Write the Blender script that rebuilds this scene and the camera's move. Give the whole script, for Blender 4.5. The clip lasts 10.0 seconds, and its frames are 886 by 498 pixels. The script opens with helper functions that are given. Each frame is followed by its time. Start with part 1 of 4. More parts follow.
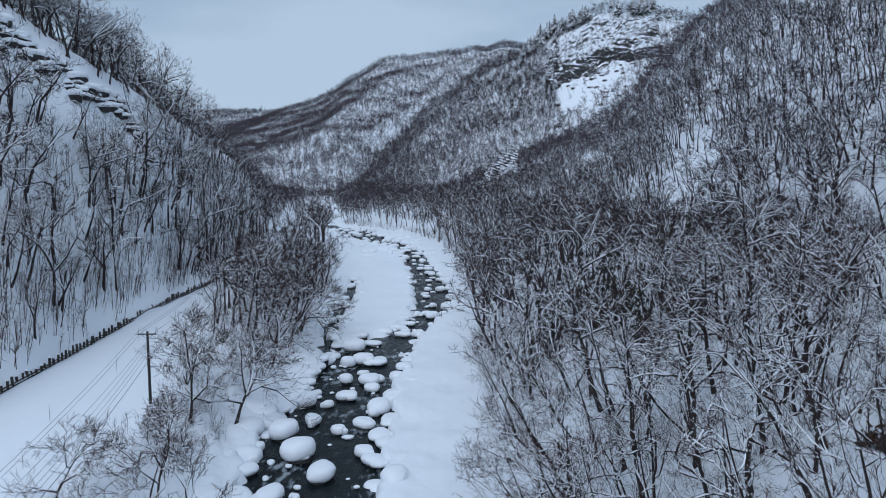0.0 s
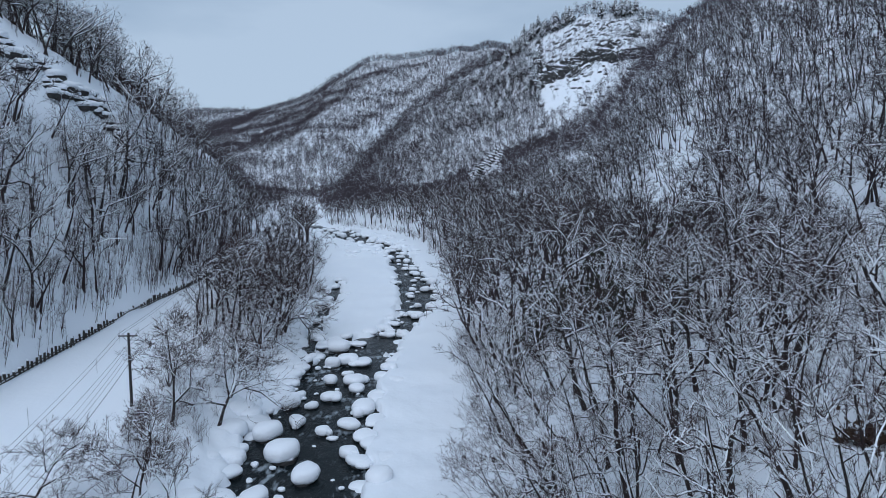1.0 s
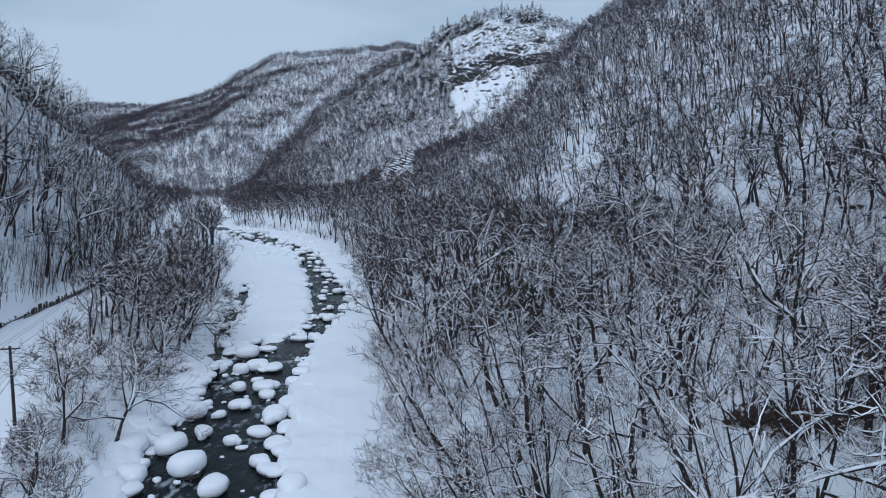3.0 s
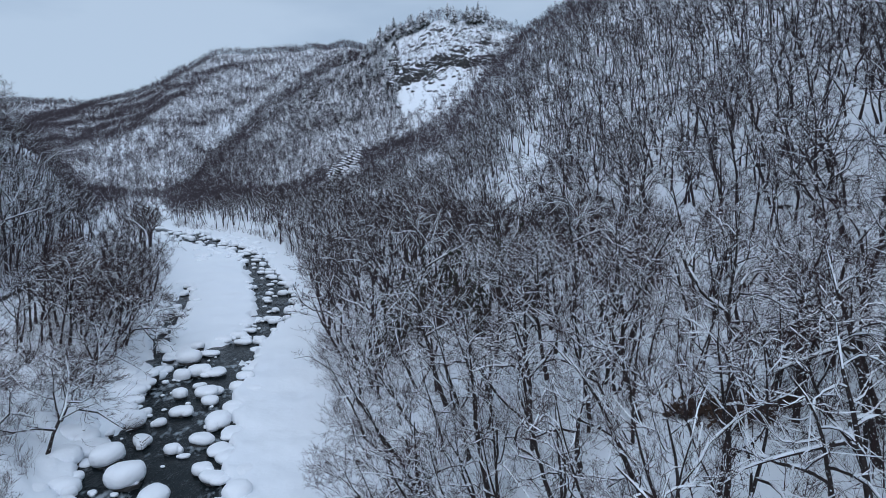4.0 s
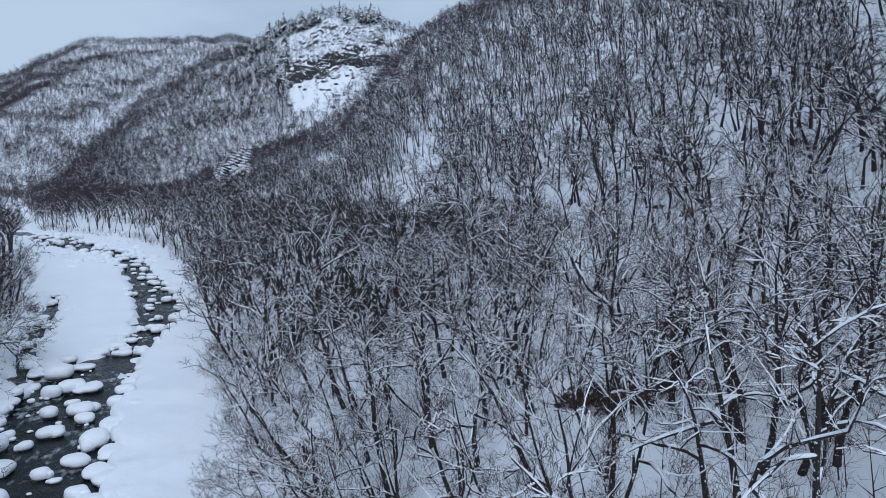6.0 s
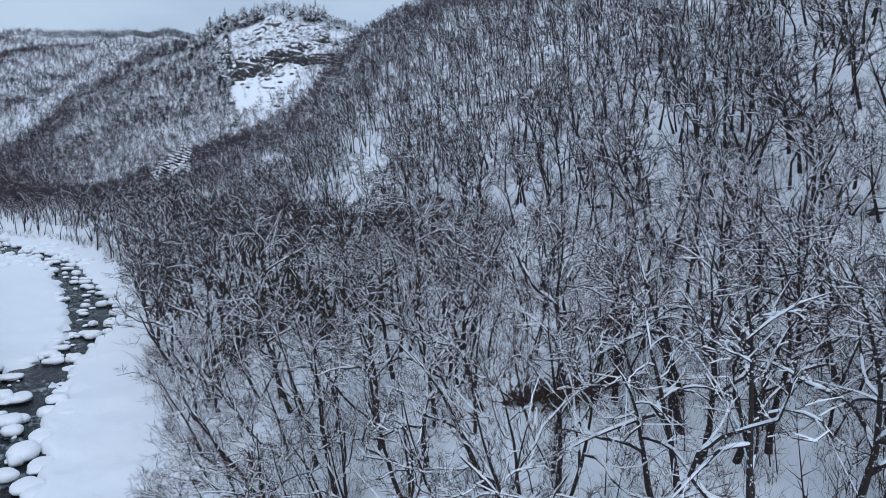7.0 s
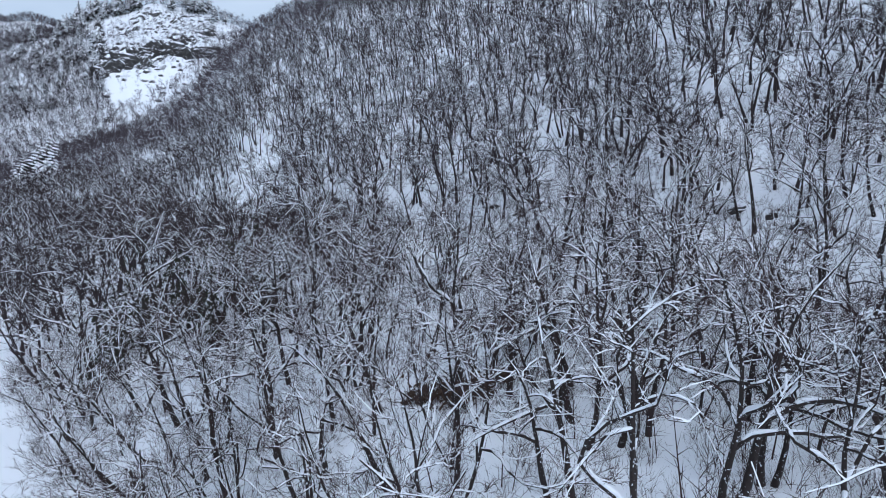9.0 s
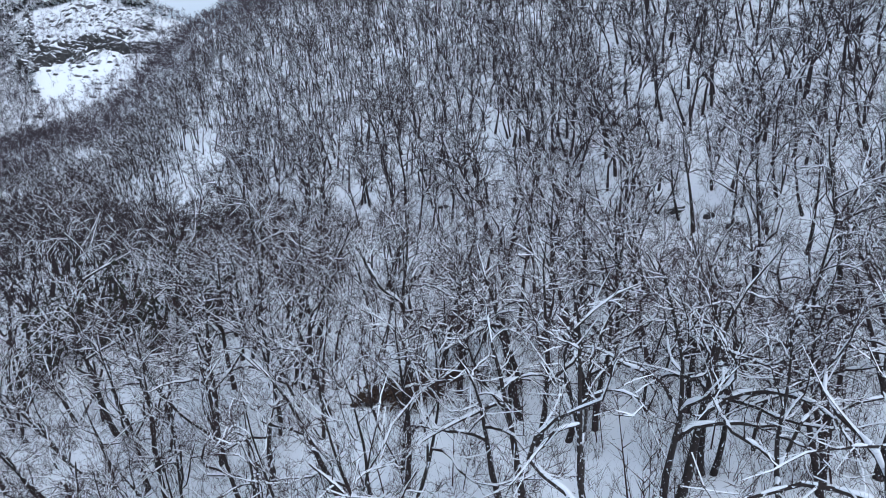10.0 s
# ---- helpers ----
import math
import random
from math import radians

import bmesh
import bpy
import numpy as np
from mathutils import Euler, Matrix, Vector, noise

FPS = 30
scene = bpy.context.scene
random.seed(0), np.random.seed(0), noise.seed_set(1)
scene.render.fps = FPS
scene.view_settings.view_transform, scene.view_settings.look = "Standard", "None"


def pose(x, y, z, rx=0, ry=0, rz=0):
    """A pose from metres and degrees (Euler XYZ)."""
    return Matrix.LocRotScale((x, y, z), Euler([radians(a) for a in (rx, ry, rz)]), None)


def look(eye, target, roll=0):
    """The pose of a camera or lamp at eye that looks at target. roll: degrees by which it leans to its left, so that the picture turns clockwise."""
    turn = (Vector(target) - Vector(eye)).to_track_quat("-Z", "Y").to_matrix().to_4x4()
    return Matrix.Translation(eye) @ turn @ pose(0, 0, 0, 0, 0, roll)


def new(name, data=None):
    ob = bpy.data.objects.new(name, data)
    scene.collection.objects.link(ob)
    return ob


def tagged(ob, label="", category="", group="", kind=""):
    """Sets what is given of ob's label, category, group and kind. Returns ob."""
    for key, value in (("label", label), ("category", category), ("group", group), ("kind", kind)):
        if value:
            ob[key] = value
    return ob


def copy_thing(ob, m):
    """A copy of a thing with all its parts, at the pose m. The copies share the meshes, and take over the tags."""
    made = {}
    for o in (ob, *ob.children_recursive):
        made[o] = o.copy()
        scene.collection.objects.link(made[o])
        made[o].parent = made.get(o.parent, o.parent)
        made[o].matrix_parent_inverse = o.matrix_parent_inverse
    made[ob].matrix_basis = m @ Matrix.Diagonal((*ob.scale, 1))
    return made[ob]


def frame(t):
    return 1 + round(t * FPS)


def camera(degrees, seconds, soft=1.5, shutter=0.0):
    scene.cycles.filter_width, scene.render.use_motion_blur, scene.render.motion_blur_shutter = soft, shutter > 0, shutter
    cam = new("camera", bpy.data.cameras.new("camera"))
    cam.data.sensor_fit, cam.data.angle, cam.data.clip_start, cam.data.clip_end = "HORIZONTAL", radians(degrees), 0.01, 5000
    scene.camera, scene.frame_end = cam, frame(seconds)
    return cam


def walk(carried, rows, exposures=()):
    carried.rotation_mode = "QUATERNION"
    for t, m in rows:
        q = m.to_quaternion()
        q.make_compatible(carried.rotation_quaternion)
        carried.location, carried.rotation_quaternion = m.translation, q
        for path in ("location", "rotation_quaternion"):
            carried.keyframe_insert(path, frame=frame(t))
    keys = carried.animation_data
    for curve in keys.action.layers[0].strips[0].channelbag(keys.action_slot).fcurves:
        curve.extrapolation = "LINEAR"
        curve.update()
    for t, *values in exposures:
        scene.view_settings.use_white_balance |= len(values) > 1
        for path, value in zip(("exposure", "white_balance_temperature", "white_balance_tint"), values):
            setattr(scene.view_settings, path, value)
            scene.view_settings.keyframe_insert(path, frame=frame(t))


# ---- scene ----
cam = camera(71.74, 10.0, soft=0.65)
EYE_Z, PITCH, ROLL = 28.0, -4.81, 0.28
TURN = ((0.0, 0.0), (0.5, 0.46), (1.0, 1.44), (1.5, 3.23), (2.0, 5.21), (2.5, 7.31), (4.0, 14.52), (4.5, 16.92),
        (5.0, 19.32), (5.5, 21.77), (7.0, 29.12), (7.5, 31.55), (8.0, 33.98), (8.5, 36.4), (9.0, 38.8), (9.5, 41.17), (10.0, 43.55))
walk(cam, [(t, pose(0, 0, EYE_Z, 90 + PITCH, ROLL, -a)) for t, a in TURN], exposures=((0.0, -0.17, 5660, 10.5), (5.0, -0.1, 5690, 11.5), (7.5, 0.04, 5750, 12.5), (10.0, 0.31, 5840, 13.5)))

# ---- world and light: a closed winter overcast, late afternoon ----
SUN_UP, SUN_TURN = radians(48), radians(195)
world = bpy.data.worlds.new("overcast_sky")
scene.world = world
world.use_nodes = True
wn, wl = world.node_tree.nodes, world.node_tree.links
wn.clear()
sky = wn.new("ShaderNodeTexSky")
sky.sky_type, sky.sun_disc, sky.sun_elevation, sky.sun_rotation = "NISHITA", False, SUN_UP, SUN_TURN
sky.air_density, sky.dust_density = 1.0, 2.0
w_co = wn.new("ShaderNodeTexCoord")
w_map = wn.new("ShaderNodeMapping")
w_map.inputs["Scale"].default_value = (1.0, 1.0, 3.2)
w_noise = wn.new("ShaderNodeTexNoise")
w_noise.inputs["Scale"].default_value, w_noise.inputs["Detail"].default_value = 1.7, 5.0
w_ramp = wn.new("ShaderNodeValToRGB")
w_ramp.color_ramp.elements[0].position, w_ramp.color_ramp.elements[0].color = 0.38, (0.49, 0.615, 0.73, 1)
w_ramp.color_ramp.elements[1].position, w_ramp.color_ramp.elements[1].color = 0.62, (0.76, 0.875, 0.96, 1)
w_sky = wn.new("ShaderNodeBackground")
w_sky.inputs["Strength"].default_value = 0.10
w_cloud = wn.new("ShaderNodeBackground")
w_cloud.inputs["Strength"].default_value = 0.77
w_mix = wn.new("ShaderNodeMixShader")
w_mix.inputs["Fac"].default_value = 0.88
w_out = wn.new("ShaderNodeOutputWorld")
wl.new(w_co.outputs["Generated"], w_map.inputs["Vector"])
wl.new(w_map.outputs["Vector"], w_noise.inputs["Vector"])
wl.new(w_noise.outputs["Fac"], w_ramp.inputs["Fac"])
wl.new(sky.outputs["Color"], w_sky.inputs["Color"])
wl.new(w_ramp.outputs["Color"], w_cloud.inputs["Color"])
wl.new(w_sky.outputs["Background"], w_mix.inputs[1])
wl.new(w_cloud.outputs["Background"], w_mix.inputs[2])
wl.new(w_mix.outputs["Shader"], w_out.inputs["Surface"])
sun_data = bpy.data.lights.new("sun", "SUN")
sun_data.energy, sun_data.angle, sun_data.color = 1.15, radians(60), (1.0, 0.98, 0.96)
sun = new("sun", sun_data)
sun.matrix_world = look((0, 0, 400), (0 - 300 * math.sin(SUN_TURN), 0 - 300 * math.cos(SUN_TURN), 400 - 300 * math.tan(SUN_UP)))


# ---- materials ----
class Nodes:
    def __init__(self, name):
        self.mat = bpy.data.materials.new(name)
        self.mat.use_nodes = True
        self.n, self.l = self.mat.node_tree.nodes, self.mat.node_tree.links
        self.bsdf = self.n["Principled BSDF"]

    def add(self, kind, **values):
        node = self.n.new(kind)
        for key, value in values.items():
            node.inputs[key].default_value = value
        return node

    def noise(self, scale, detail=4.0, where=None):
        node = self.add("ShaderNodeTexNoise", Scale=scale, Detail=detail)
        self.l.new(where or self.place(), node.inputs["Vector"])
        return node.outputs["Fac"]

    def place(self):
        return self.n.new("ShaderNodeNewGeometry").outputs["Position"]

    def ramp(self, value, *stops):
        node = self.n.new("ShaderNodeValToRGB")
        el = node.color_ramp.elements
        while len(el) < len(stops):
            el.new(0.5)
        for e, (p, c) in zip(el, stops):
            e.position, e.color = p, (*c, 1) if len(c) == 3 else c
        self.l.new(value, node.inputs["Fac"])
        return node.outputs["Color"]

    def mix(self, fac, a, b):
        node = self.n.new("ShaderNodeMixRGB")
        for s, v in zip(("Fac", "Color1", "Color2"), (fac, a, b)):
            if isinstance(v, (int, float)):
                node.inputs[s].default_value = v
            elif isinstance(v, tuple):
                node.inputs[s].default_value = (*v, 1)
            else:
                self.l.new(v, node.inputs[s])
        return node.outputs["Color"]

    def math(self, op, a, b=0.0):
        node = self.n.new("ShaderNodeMath")
        node.operation = op
        for i, v in enumerate((a, b)):
            if isinstance(v, (int, float)):
                node.inputs[i].default_value = v
            else:
                self.l.new(v, node.inputs[i])
        return node.outputs[0]

    def up(self):
        split = self.n.new("ShaderNodeSeparateXYZ")
        self.l.new(self.n.new("ShaderNodeNewGeometry").outputs["Normal"], split.inputs[0])
        return split.outputs["Z"]

    def done(self, colour, rough, height=None, strength=0.4, distance=0.1, **more):
        if isinstance(colour, tuple):
            self.bsdf.inputs["Base Color"].default_value = (*colour, 1)
        else:
            self.l.new(colour, self.bsdf.inputs["Base Color"])
        if isinstance(rough, (int, float)):
            self.bsdf.inputs["Roughness"].default_value = rough
        else:
            self.l.new(rough, self.bsdf.inputs["Roughness"])
        if height is not None:
            bump = self.add("ShaderNodeBump", Strength=strength, Distance=distance)
            self.l.new(height, bump.inputs["Height"])
            self.l.new(bump.outputs["Normal"], self.bsdf.inputs["Normal"])
        for key, value in more.items():
            self.bsdf.inputs[key.replace("_", " ")].default_value = value
        return self.mat


def snow_material():
    m = Nodes("fresh_snow")
    big, small = m.noise(0.12, 5), m.noise(2.2, 6)
    colour = m.mix(big, (0.83, 0.87, 0.92), (0.91, 0.93, 0.96))
    return m.done(colour, 0.75, m.math("ADD", m.math("MULTIPLY", big, 2.0), small), 0.35, 0.25)


def ground_material():
    m = Nodes("snowy_ground")
    big, small, litter = m.noise(0.09, 6), m.noise(1.6, 6), m.noise(0.5, 8)
    colour = m.mix(big, (0.82, 0.86, 0.92), (0.90, 0.93, 0.96))
    steep = m.math("SUBTRACT", 1.0, m.up())
    bare = m.math("ADD", m.math("MULTIPLY", steep, 0.9), m.math("MULTIPLY", litter, 0.6))
    dirt = m.ramp(bare, (0.93, (0, 0, 0)), (1.0, (1, 1, 1)))
    colour = m.mix(dirt, colour, (0.07, 0.06, 0.055))
    return m.done(colour, 0.8, m.math("ADD", m.math("MULTIPLY", big, 3.0), m.math("MULTIPLY", small, 0.6)), 0.4, 0.3)


def bark_material(name, dark, light, snow, specks=0.0):
    m = Nodes(name)
    grain, patch = m.noise(14, 5), m.noise(1.3, 5)
    colour = m.mix(grain, dark, light)
    lie = m.math("ADD", m.up(), m.math("MULTIPLY", m.math("SUBTRACT", patch, 0.5), 1.1))
    white = m.ramp(m.math("DIVIDE", lie, 1.4), (min(snow, 1.2) / 1.4, (0, 0, 0)), (min(snow + 0.18, 1.38) / 1.4, (1, 1, 1)))
    colour = m.mix(white, colour, (0.82, 0.85, 0.90))
    if specks:
        # bits of snow stuck to the rough bark
        colour = m.mix(m.ramp(m.noise(6.5, 3), (specks, (0, 0, 0)), (specks + 0.05, (1, 1, 1))), colour, (0.78, 0.81, 0.86))
    return m.done(colour, 0.9, grain, 0.6, 0.03)


def rock_material():
    m = Nodes("dark_wet_rock")
    a, b = m.noise(0.6, 8), m.noise(4, 6)
    colour = m.ramp(a, (0.3, (0.012, 0.012, 0.013)), (0.7, (0.055, 0.052, 0.05)))
    white = m.ramp(m.math("ADD", m.up(), m.math("MULTIPLY", b, 0.5)), (0.72, (0, 0, 0)), (0.87, (1, 1, 1)))
    return m.done(m.mix(white, colour, (0.82, 0.85, 0.9)), 0.7, b, 0.9, 0.2)


def water_material():
    m = Nodes("dark_stream_water")
    co = m.n.new("ShaderNodeMapping")
    co.inputs["Scale"].default_value = (1.0, 0.45, 1.0)
    m.l.new(m.place(), co.inputs["Vector"])
    wave, chop = m.noise(1.1, 5, co.outputs["Vector"]), m.noise(5.0, 4, co.outputs["Vector"])
    foam = m.ramp(m.math("MULTIPLY", m.noise(0.22, 3), m.noise(1.5, 8, co.outputs["Vector"])), (0.30, (0, 0, 0)), (0.42, (1, 1, 1)))
    colour = m.mix(foam, (0.008, 0.012, 0.014), (0.30, 0.34, 0.37))
    return m.done(colour, 0.12, m.math("ADD", wave, m.math("MULTIPLY", chop, 0.35)), 0.8, 0.3, Specular_IOR_Level=0.10)


def plain_material(name, a, b, scale, rough, metal=0.0):
    m = Nodes(name)
    n = m.noise(scale, 6)
    return m.done(m.mix(n, a, b), rough, n, 0.4, 0.02, Metallic=metal)


SNOW, GROUND, ROCK, WATER = snow_material(), ground_material(), rock_material(), water_material()
BARK = bark_material("dark_bark", (0.007, 0.005, 0.0045), (0.040, 0.028, 0.025), 1.18, 0.62)
TWIG = bark_material("twig_bark", (0.017, 0.0085, 0.0085), (0.058, 0.030, 0.030), 1.2)
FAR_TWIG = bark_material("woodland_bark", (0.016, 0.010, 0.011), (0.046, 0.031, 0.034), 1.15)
# paler, bluer bark: distance haze put into the colour, with some snow dust
HAZE_TWIG = bark_material("hazed_woodland_bark", (0.032, 0.024, 0.029), (0.078, 0.060, 0.070), 1.15)
NEEDLE = bark_material("snowy_needles", (0.012, 0.020, 0.014), (0.035, 0.048, 0.034), 0.45)
TIMBER = plain_material("weathered_timber", (0.02, 0.018, 0.016), (0.06, 0.052, 0.045), 9, 0.85)
POLE = plain_material("creosoted_pole", (0.02, 0.018, 0.018), (0.045, 0.04, 0.038), 12, 0.8)
WIRE = plain_material("black_cable", (0.01, 0.01, 0.012), (0.025, 0.025, 0.028), 6, 0.6)
CERAMIC = plain_material("grey_ceramic", (0.25, 0.25, 0.26), (0.4, 0.4, 0.42), 8, 0.3)


# ---- the lie of the land ----
def knots(*pairs):
    xs, ys = [p[0] for p in pairs], [p[1] for p in pairs]
    return lambda v: np.interp(v, xs, ys)


def soft(a, b, v):
    t = np.clip((v - a) / (b - a), 0, 1)
    return t * t * (3 - 2 * t)


def waves(x, y, size, seed):
    """Cheap smooth unevenness, about -1 to 1."""
    out = 0
    for k in range(5):
        a = seed * 1.7 + k * 2.399
        f = (0.7 + 0.35 * k) * 6.283 / size
        out = out + np.sin((x * math.cos(a) + y * math.sin(a)) * f + seed * (k + 1) * 3.1) / (1 + 0.45 * k)
    return out / 2.6


def river_z(y):
    return 0.05 * (np.minimum(y, 560) - 58) + 0.02 * np.maximum(y - 560, 0)


river_left = knots((-300, -60), (0, -20), (55, -20.5), (72, -22), (93, -20.5), (125, -24), (180, -28), (267, -46), (321, -66), (370, -82), (422, -98), (526, -121), (620, -142), (900, -330))
river_right = knots((-300, -35), (0, 3), (55, 4.5), (72, 2), (93, 1.5), (125, 4), (181, 2.5), (232, -3), (269, -13), (298, -36), (321, -54), (371, -66), (422, -77.5), (528, -101), (620, -120), (900, -290))
fence_line = knots((-300, -95), (0, -50), (69, -51), (96, -52.5), (121, -53), (140, -52), (180, -55), (268, -70), (370, -104), (526, -146), (620, -172), (900, -450))
road_edge = knots((-300, -75), (0, -30), (49, -32.5), (67, -32.5), (100, -39), (121, -42), (180, -45), (268, -60), (370, -94), (526, -136), (620, -162), (900, -440))
stream_left = knots((-50, -18), (55, -19.4), (72, -20), (93, -18.6), (106, -17), (112, -9.5), (126, -6.5), (148, -7), (181, -9.5), (231, -17.5), (262, -38), (291, -50), (340, -70))
stream_right = knots((-50, -8), (55, -7), (72, -6.3), (93, -6.4), (109, -4.9), (126, 0.2), (148, 2.2), (181, -2), (224, -9), (250, -20), (280, -30), (340, -66))
side_stream = knots((92, -18.4), (108, -20.5), (125, -21.8), (148, -23.2), (170, -24.5))

S_FOOT = knots((-180, 300), (-90, 300), (-11, 480), (-4, 380), (0, 335), (5, 280), (10, 235), (20, 138), (30, 95), (45, 68), (60, 57), (90, 52), (120, 60), (150, 100), (180, 300))
S_CREST = knots((-90, 330), (-11, 520), (0, 480), (11, 490), (24, 480), (40, 420), (60, 360), (90, 330), (180, 330))
S_RISE = knots((-180, 8), (-90, 0), (-20, -4), (-11, -1.2), (-4, -0.5), (0, -0.2), (4, 1.2), (6, 2.7), (11, 4.6), (16, 7.4), (20.4, 12.3), (22.6, 14.2), (30, 18), (40, 21), (60, 26), (90, 28), (130, 25), (180, 8))
L_FOOT = knots((-180, 300), (-150, 105), (-120, 60), (-90, 50), (-60, 58), (-45, 72), (-35, 89), (-26, 119), (-20, 154), (-16, 205), (-13.5, 300), (-10, 480))
L_CREST = knots((-180, 330), (-90, 150), (-60, 145), (-45, 150), (-35, 158), (-30, 165), (-26, 186), (-22, 240), (-19, 320), (-17, 380), (-15, 430), (-13.5, 480), (-10, 560))
L_RISE = knots((-180, 8), (-150, 20), (-120, 27), (-60, 27), (-45, 20), (-35, 14.5), (-30, 11.2), (-26, 8.8), (-22, 5.8), (-19, 3.5), (-17, 1.2), (-15, -1), (-13.5, -2), (-10, -6))
A_RISE = knots((-30, -8), (-12, -3), (-7.5, 1.2), (-4.4, 4.4), (-1.3, 7.9), (2.3, 10.4), (7.4, 12.4), (10.4, 14.6), (13.8, 15.7), (18, 15.5), (21.7, 14.4), (30, 13), (60, 10), (100, 2))
B_RISE = knots((-60, 2), (-30, 5.2), (-19.3, 6.0), (-15.5, 7.3), (-11.5, 8.6), (-8.5, 10.5), (-4.9, 12.4), (-1.3, 12.7), (2.3, 13.2), (6.1, 13.6), (14, 12), (30, 10), (60, 3))
B_FOOT = knots((-60, 500), (-30, 520), (-9, 560), (-2, 720), (60, 720))
C_RISE = knots((-180, 5), (-60, 6), (-22, 7.1), (-19.3, 7.5), (-17.4, 7.5), (-15, 7.5), (0, 7), (60, 6), (180, 5))


def floor_z(x, y):
    """The valley floor: stream bed, snow banks, road bench, right-hand terrace."""
    zr, xl, xr = river_z(y), river_left(y), river_right(y)
    lump = waves(x, y, 7, 3) * 0.22 + waves(x, y, 3.1, 5) * 0.10
    z = zr + 0.95 + lump + waves(x, y, 23, 8) * 0.25
    wob = waves(x, y, 9, 2) * 1.2 + waves(x, y, 3.4, 6) * 0.9
    wet = np.minimum(x + wob - stream_left(y), stream_right(y) + wob - x)
    wet = np.where(y > 330, -5, wet)
    slim = 1.1 - np.abs(x + wob - side_stream(y)) + np.where((y > 94) & (y < 168), 0, -9)
    wet = np.maximum(wet, slim)
    z = z - soft(-0.55, 0.35, wet) * 1.9
    left = np.maximum(xl - x, 0)
    bench = soft(0, 9, left) * 4.0 + np.minimum(left, 1) * 0.1
    right = np.maximum(x - xr, 0)
    high = knots((-100, 13), (60, 12.5), (120, 10.5), (200, 6), (400, 3))(y)
    z = z + soft(0, 1.5, left) * soft(11, 7, left) * (waves(x, y, 3.6, 21) * 0.35 + waves(x, y, 1.9, 23) * 0.18)
    z = z + bench + soft(2, 21, right) * high + np.clip(right - 18, 0, 40) * 0.09
    road = soft(-1.5, 1.0, road_edge(y) - x) * soft(-1.5, 1.0, x - fence_line(y))
    return z * (1 - road) + road * (zr + 4.7 + lump * 0.12)


def hill(az, r, z0, foot, crest, rise, power, back):
    top = EYE_Z + crest * np.tan(np.radians(rise))
    t = np.clip((r - foot) / (crest - foot), 0, 1)
    z = z0 + (top - z0) * t ** power
    return np.where(r > crest, top - back * (r - crest), np.where(r < foot, -999.0, z))


def land(x, y):
    r = np.hypot(x, y)
    az = np.degrees(np.arctan2(x, y))
    base = np.where(r > 700, np.minimum(floor_z(x, y), 45), floor_z(x, y))

    def at_foot(foot):
        a = np.radians(az)
        return floor_z(foot * np.sin(a), foot * np.cos(a))
    amp = soft(60, 420, r)
    rough = amp * (waves(x, y, 95, 11) * 5 + waves(x, y, 41, 13) * 2.2) + soft(30, 80, r) * waves(x, y, 17, 17) * 0.5
    fs, fl = S_FOOT(az), L_FOOT(az)
    z = base
    hs = hill(az, r, at_foot(fs), fs, S_CREST(az), S_RISE(az), 1.08, 0.35)
    hl = hill(az, r, at_foot(fl), fl, L_CREST(az), L_RISE(az), 1.0, 0.35)
    far = np.full_like(r, 24.0)
    ha = hill(az, r, far, 455 + 0 * r, 690 + 0 * r, A_RISE(az), 1.0, 0.3)
    hb = hill(az, r, far, B_FOOT(az), 1180 + 0 * r, B_RISE(az), 0.9, 0.25)
    hc = hill(az, r, far + 30, 1300 + 0 * r, 2300 + 0 * r, C_RISE(az), 0.9, 0.12)
    u = r - 36 * az
    spur = 9 * np.exp(-((u - 1190) / 48) ** 2) + 6 * np.exp(-((u - 1010) / 26) ** 2)
    hb = hb + spur * soft(620, 720, r) * soft(1130, 1010, r) * soft(3, -1, az)
    side = np.clip((r - np.where(az > -10, fs, fl)) / 40, 0, 1)
    for h in (hs, hl, ha, hb, hc):
        z = np.maximum(z, h)
    z = z + rough * side * (1 - 0.75 * np.exp(-((r - np.where(az > -10, S_CREST(az), L_CREST(az))) / 45) ** 2))
    return z


def ground_at(x, y):
    return float(land(np.array([float(x)]), np.array([float(y)]))[0])


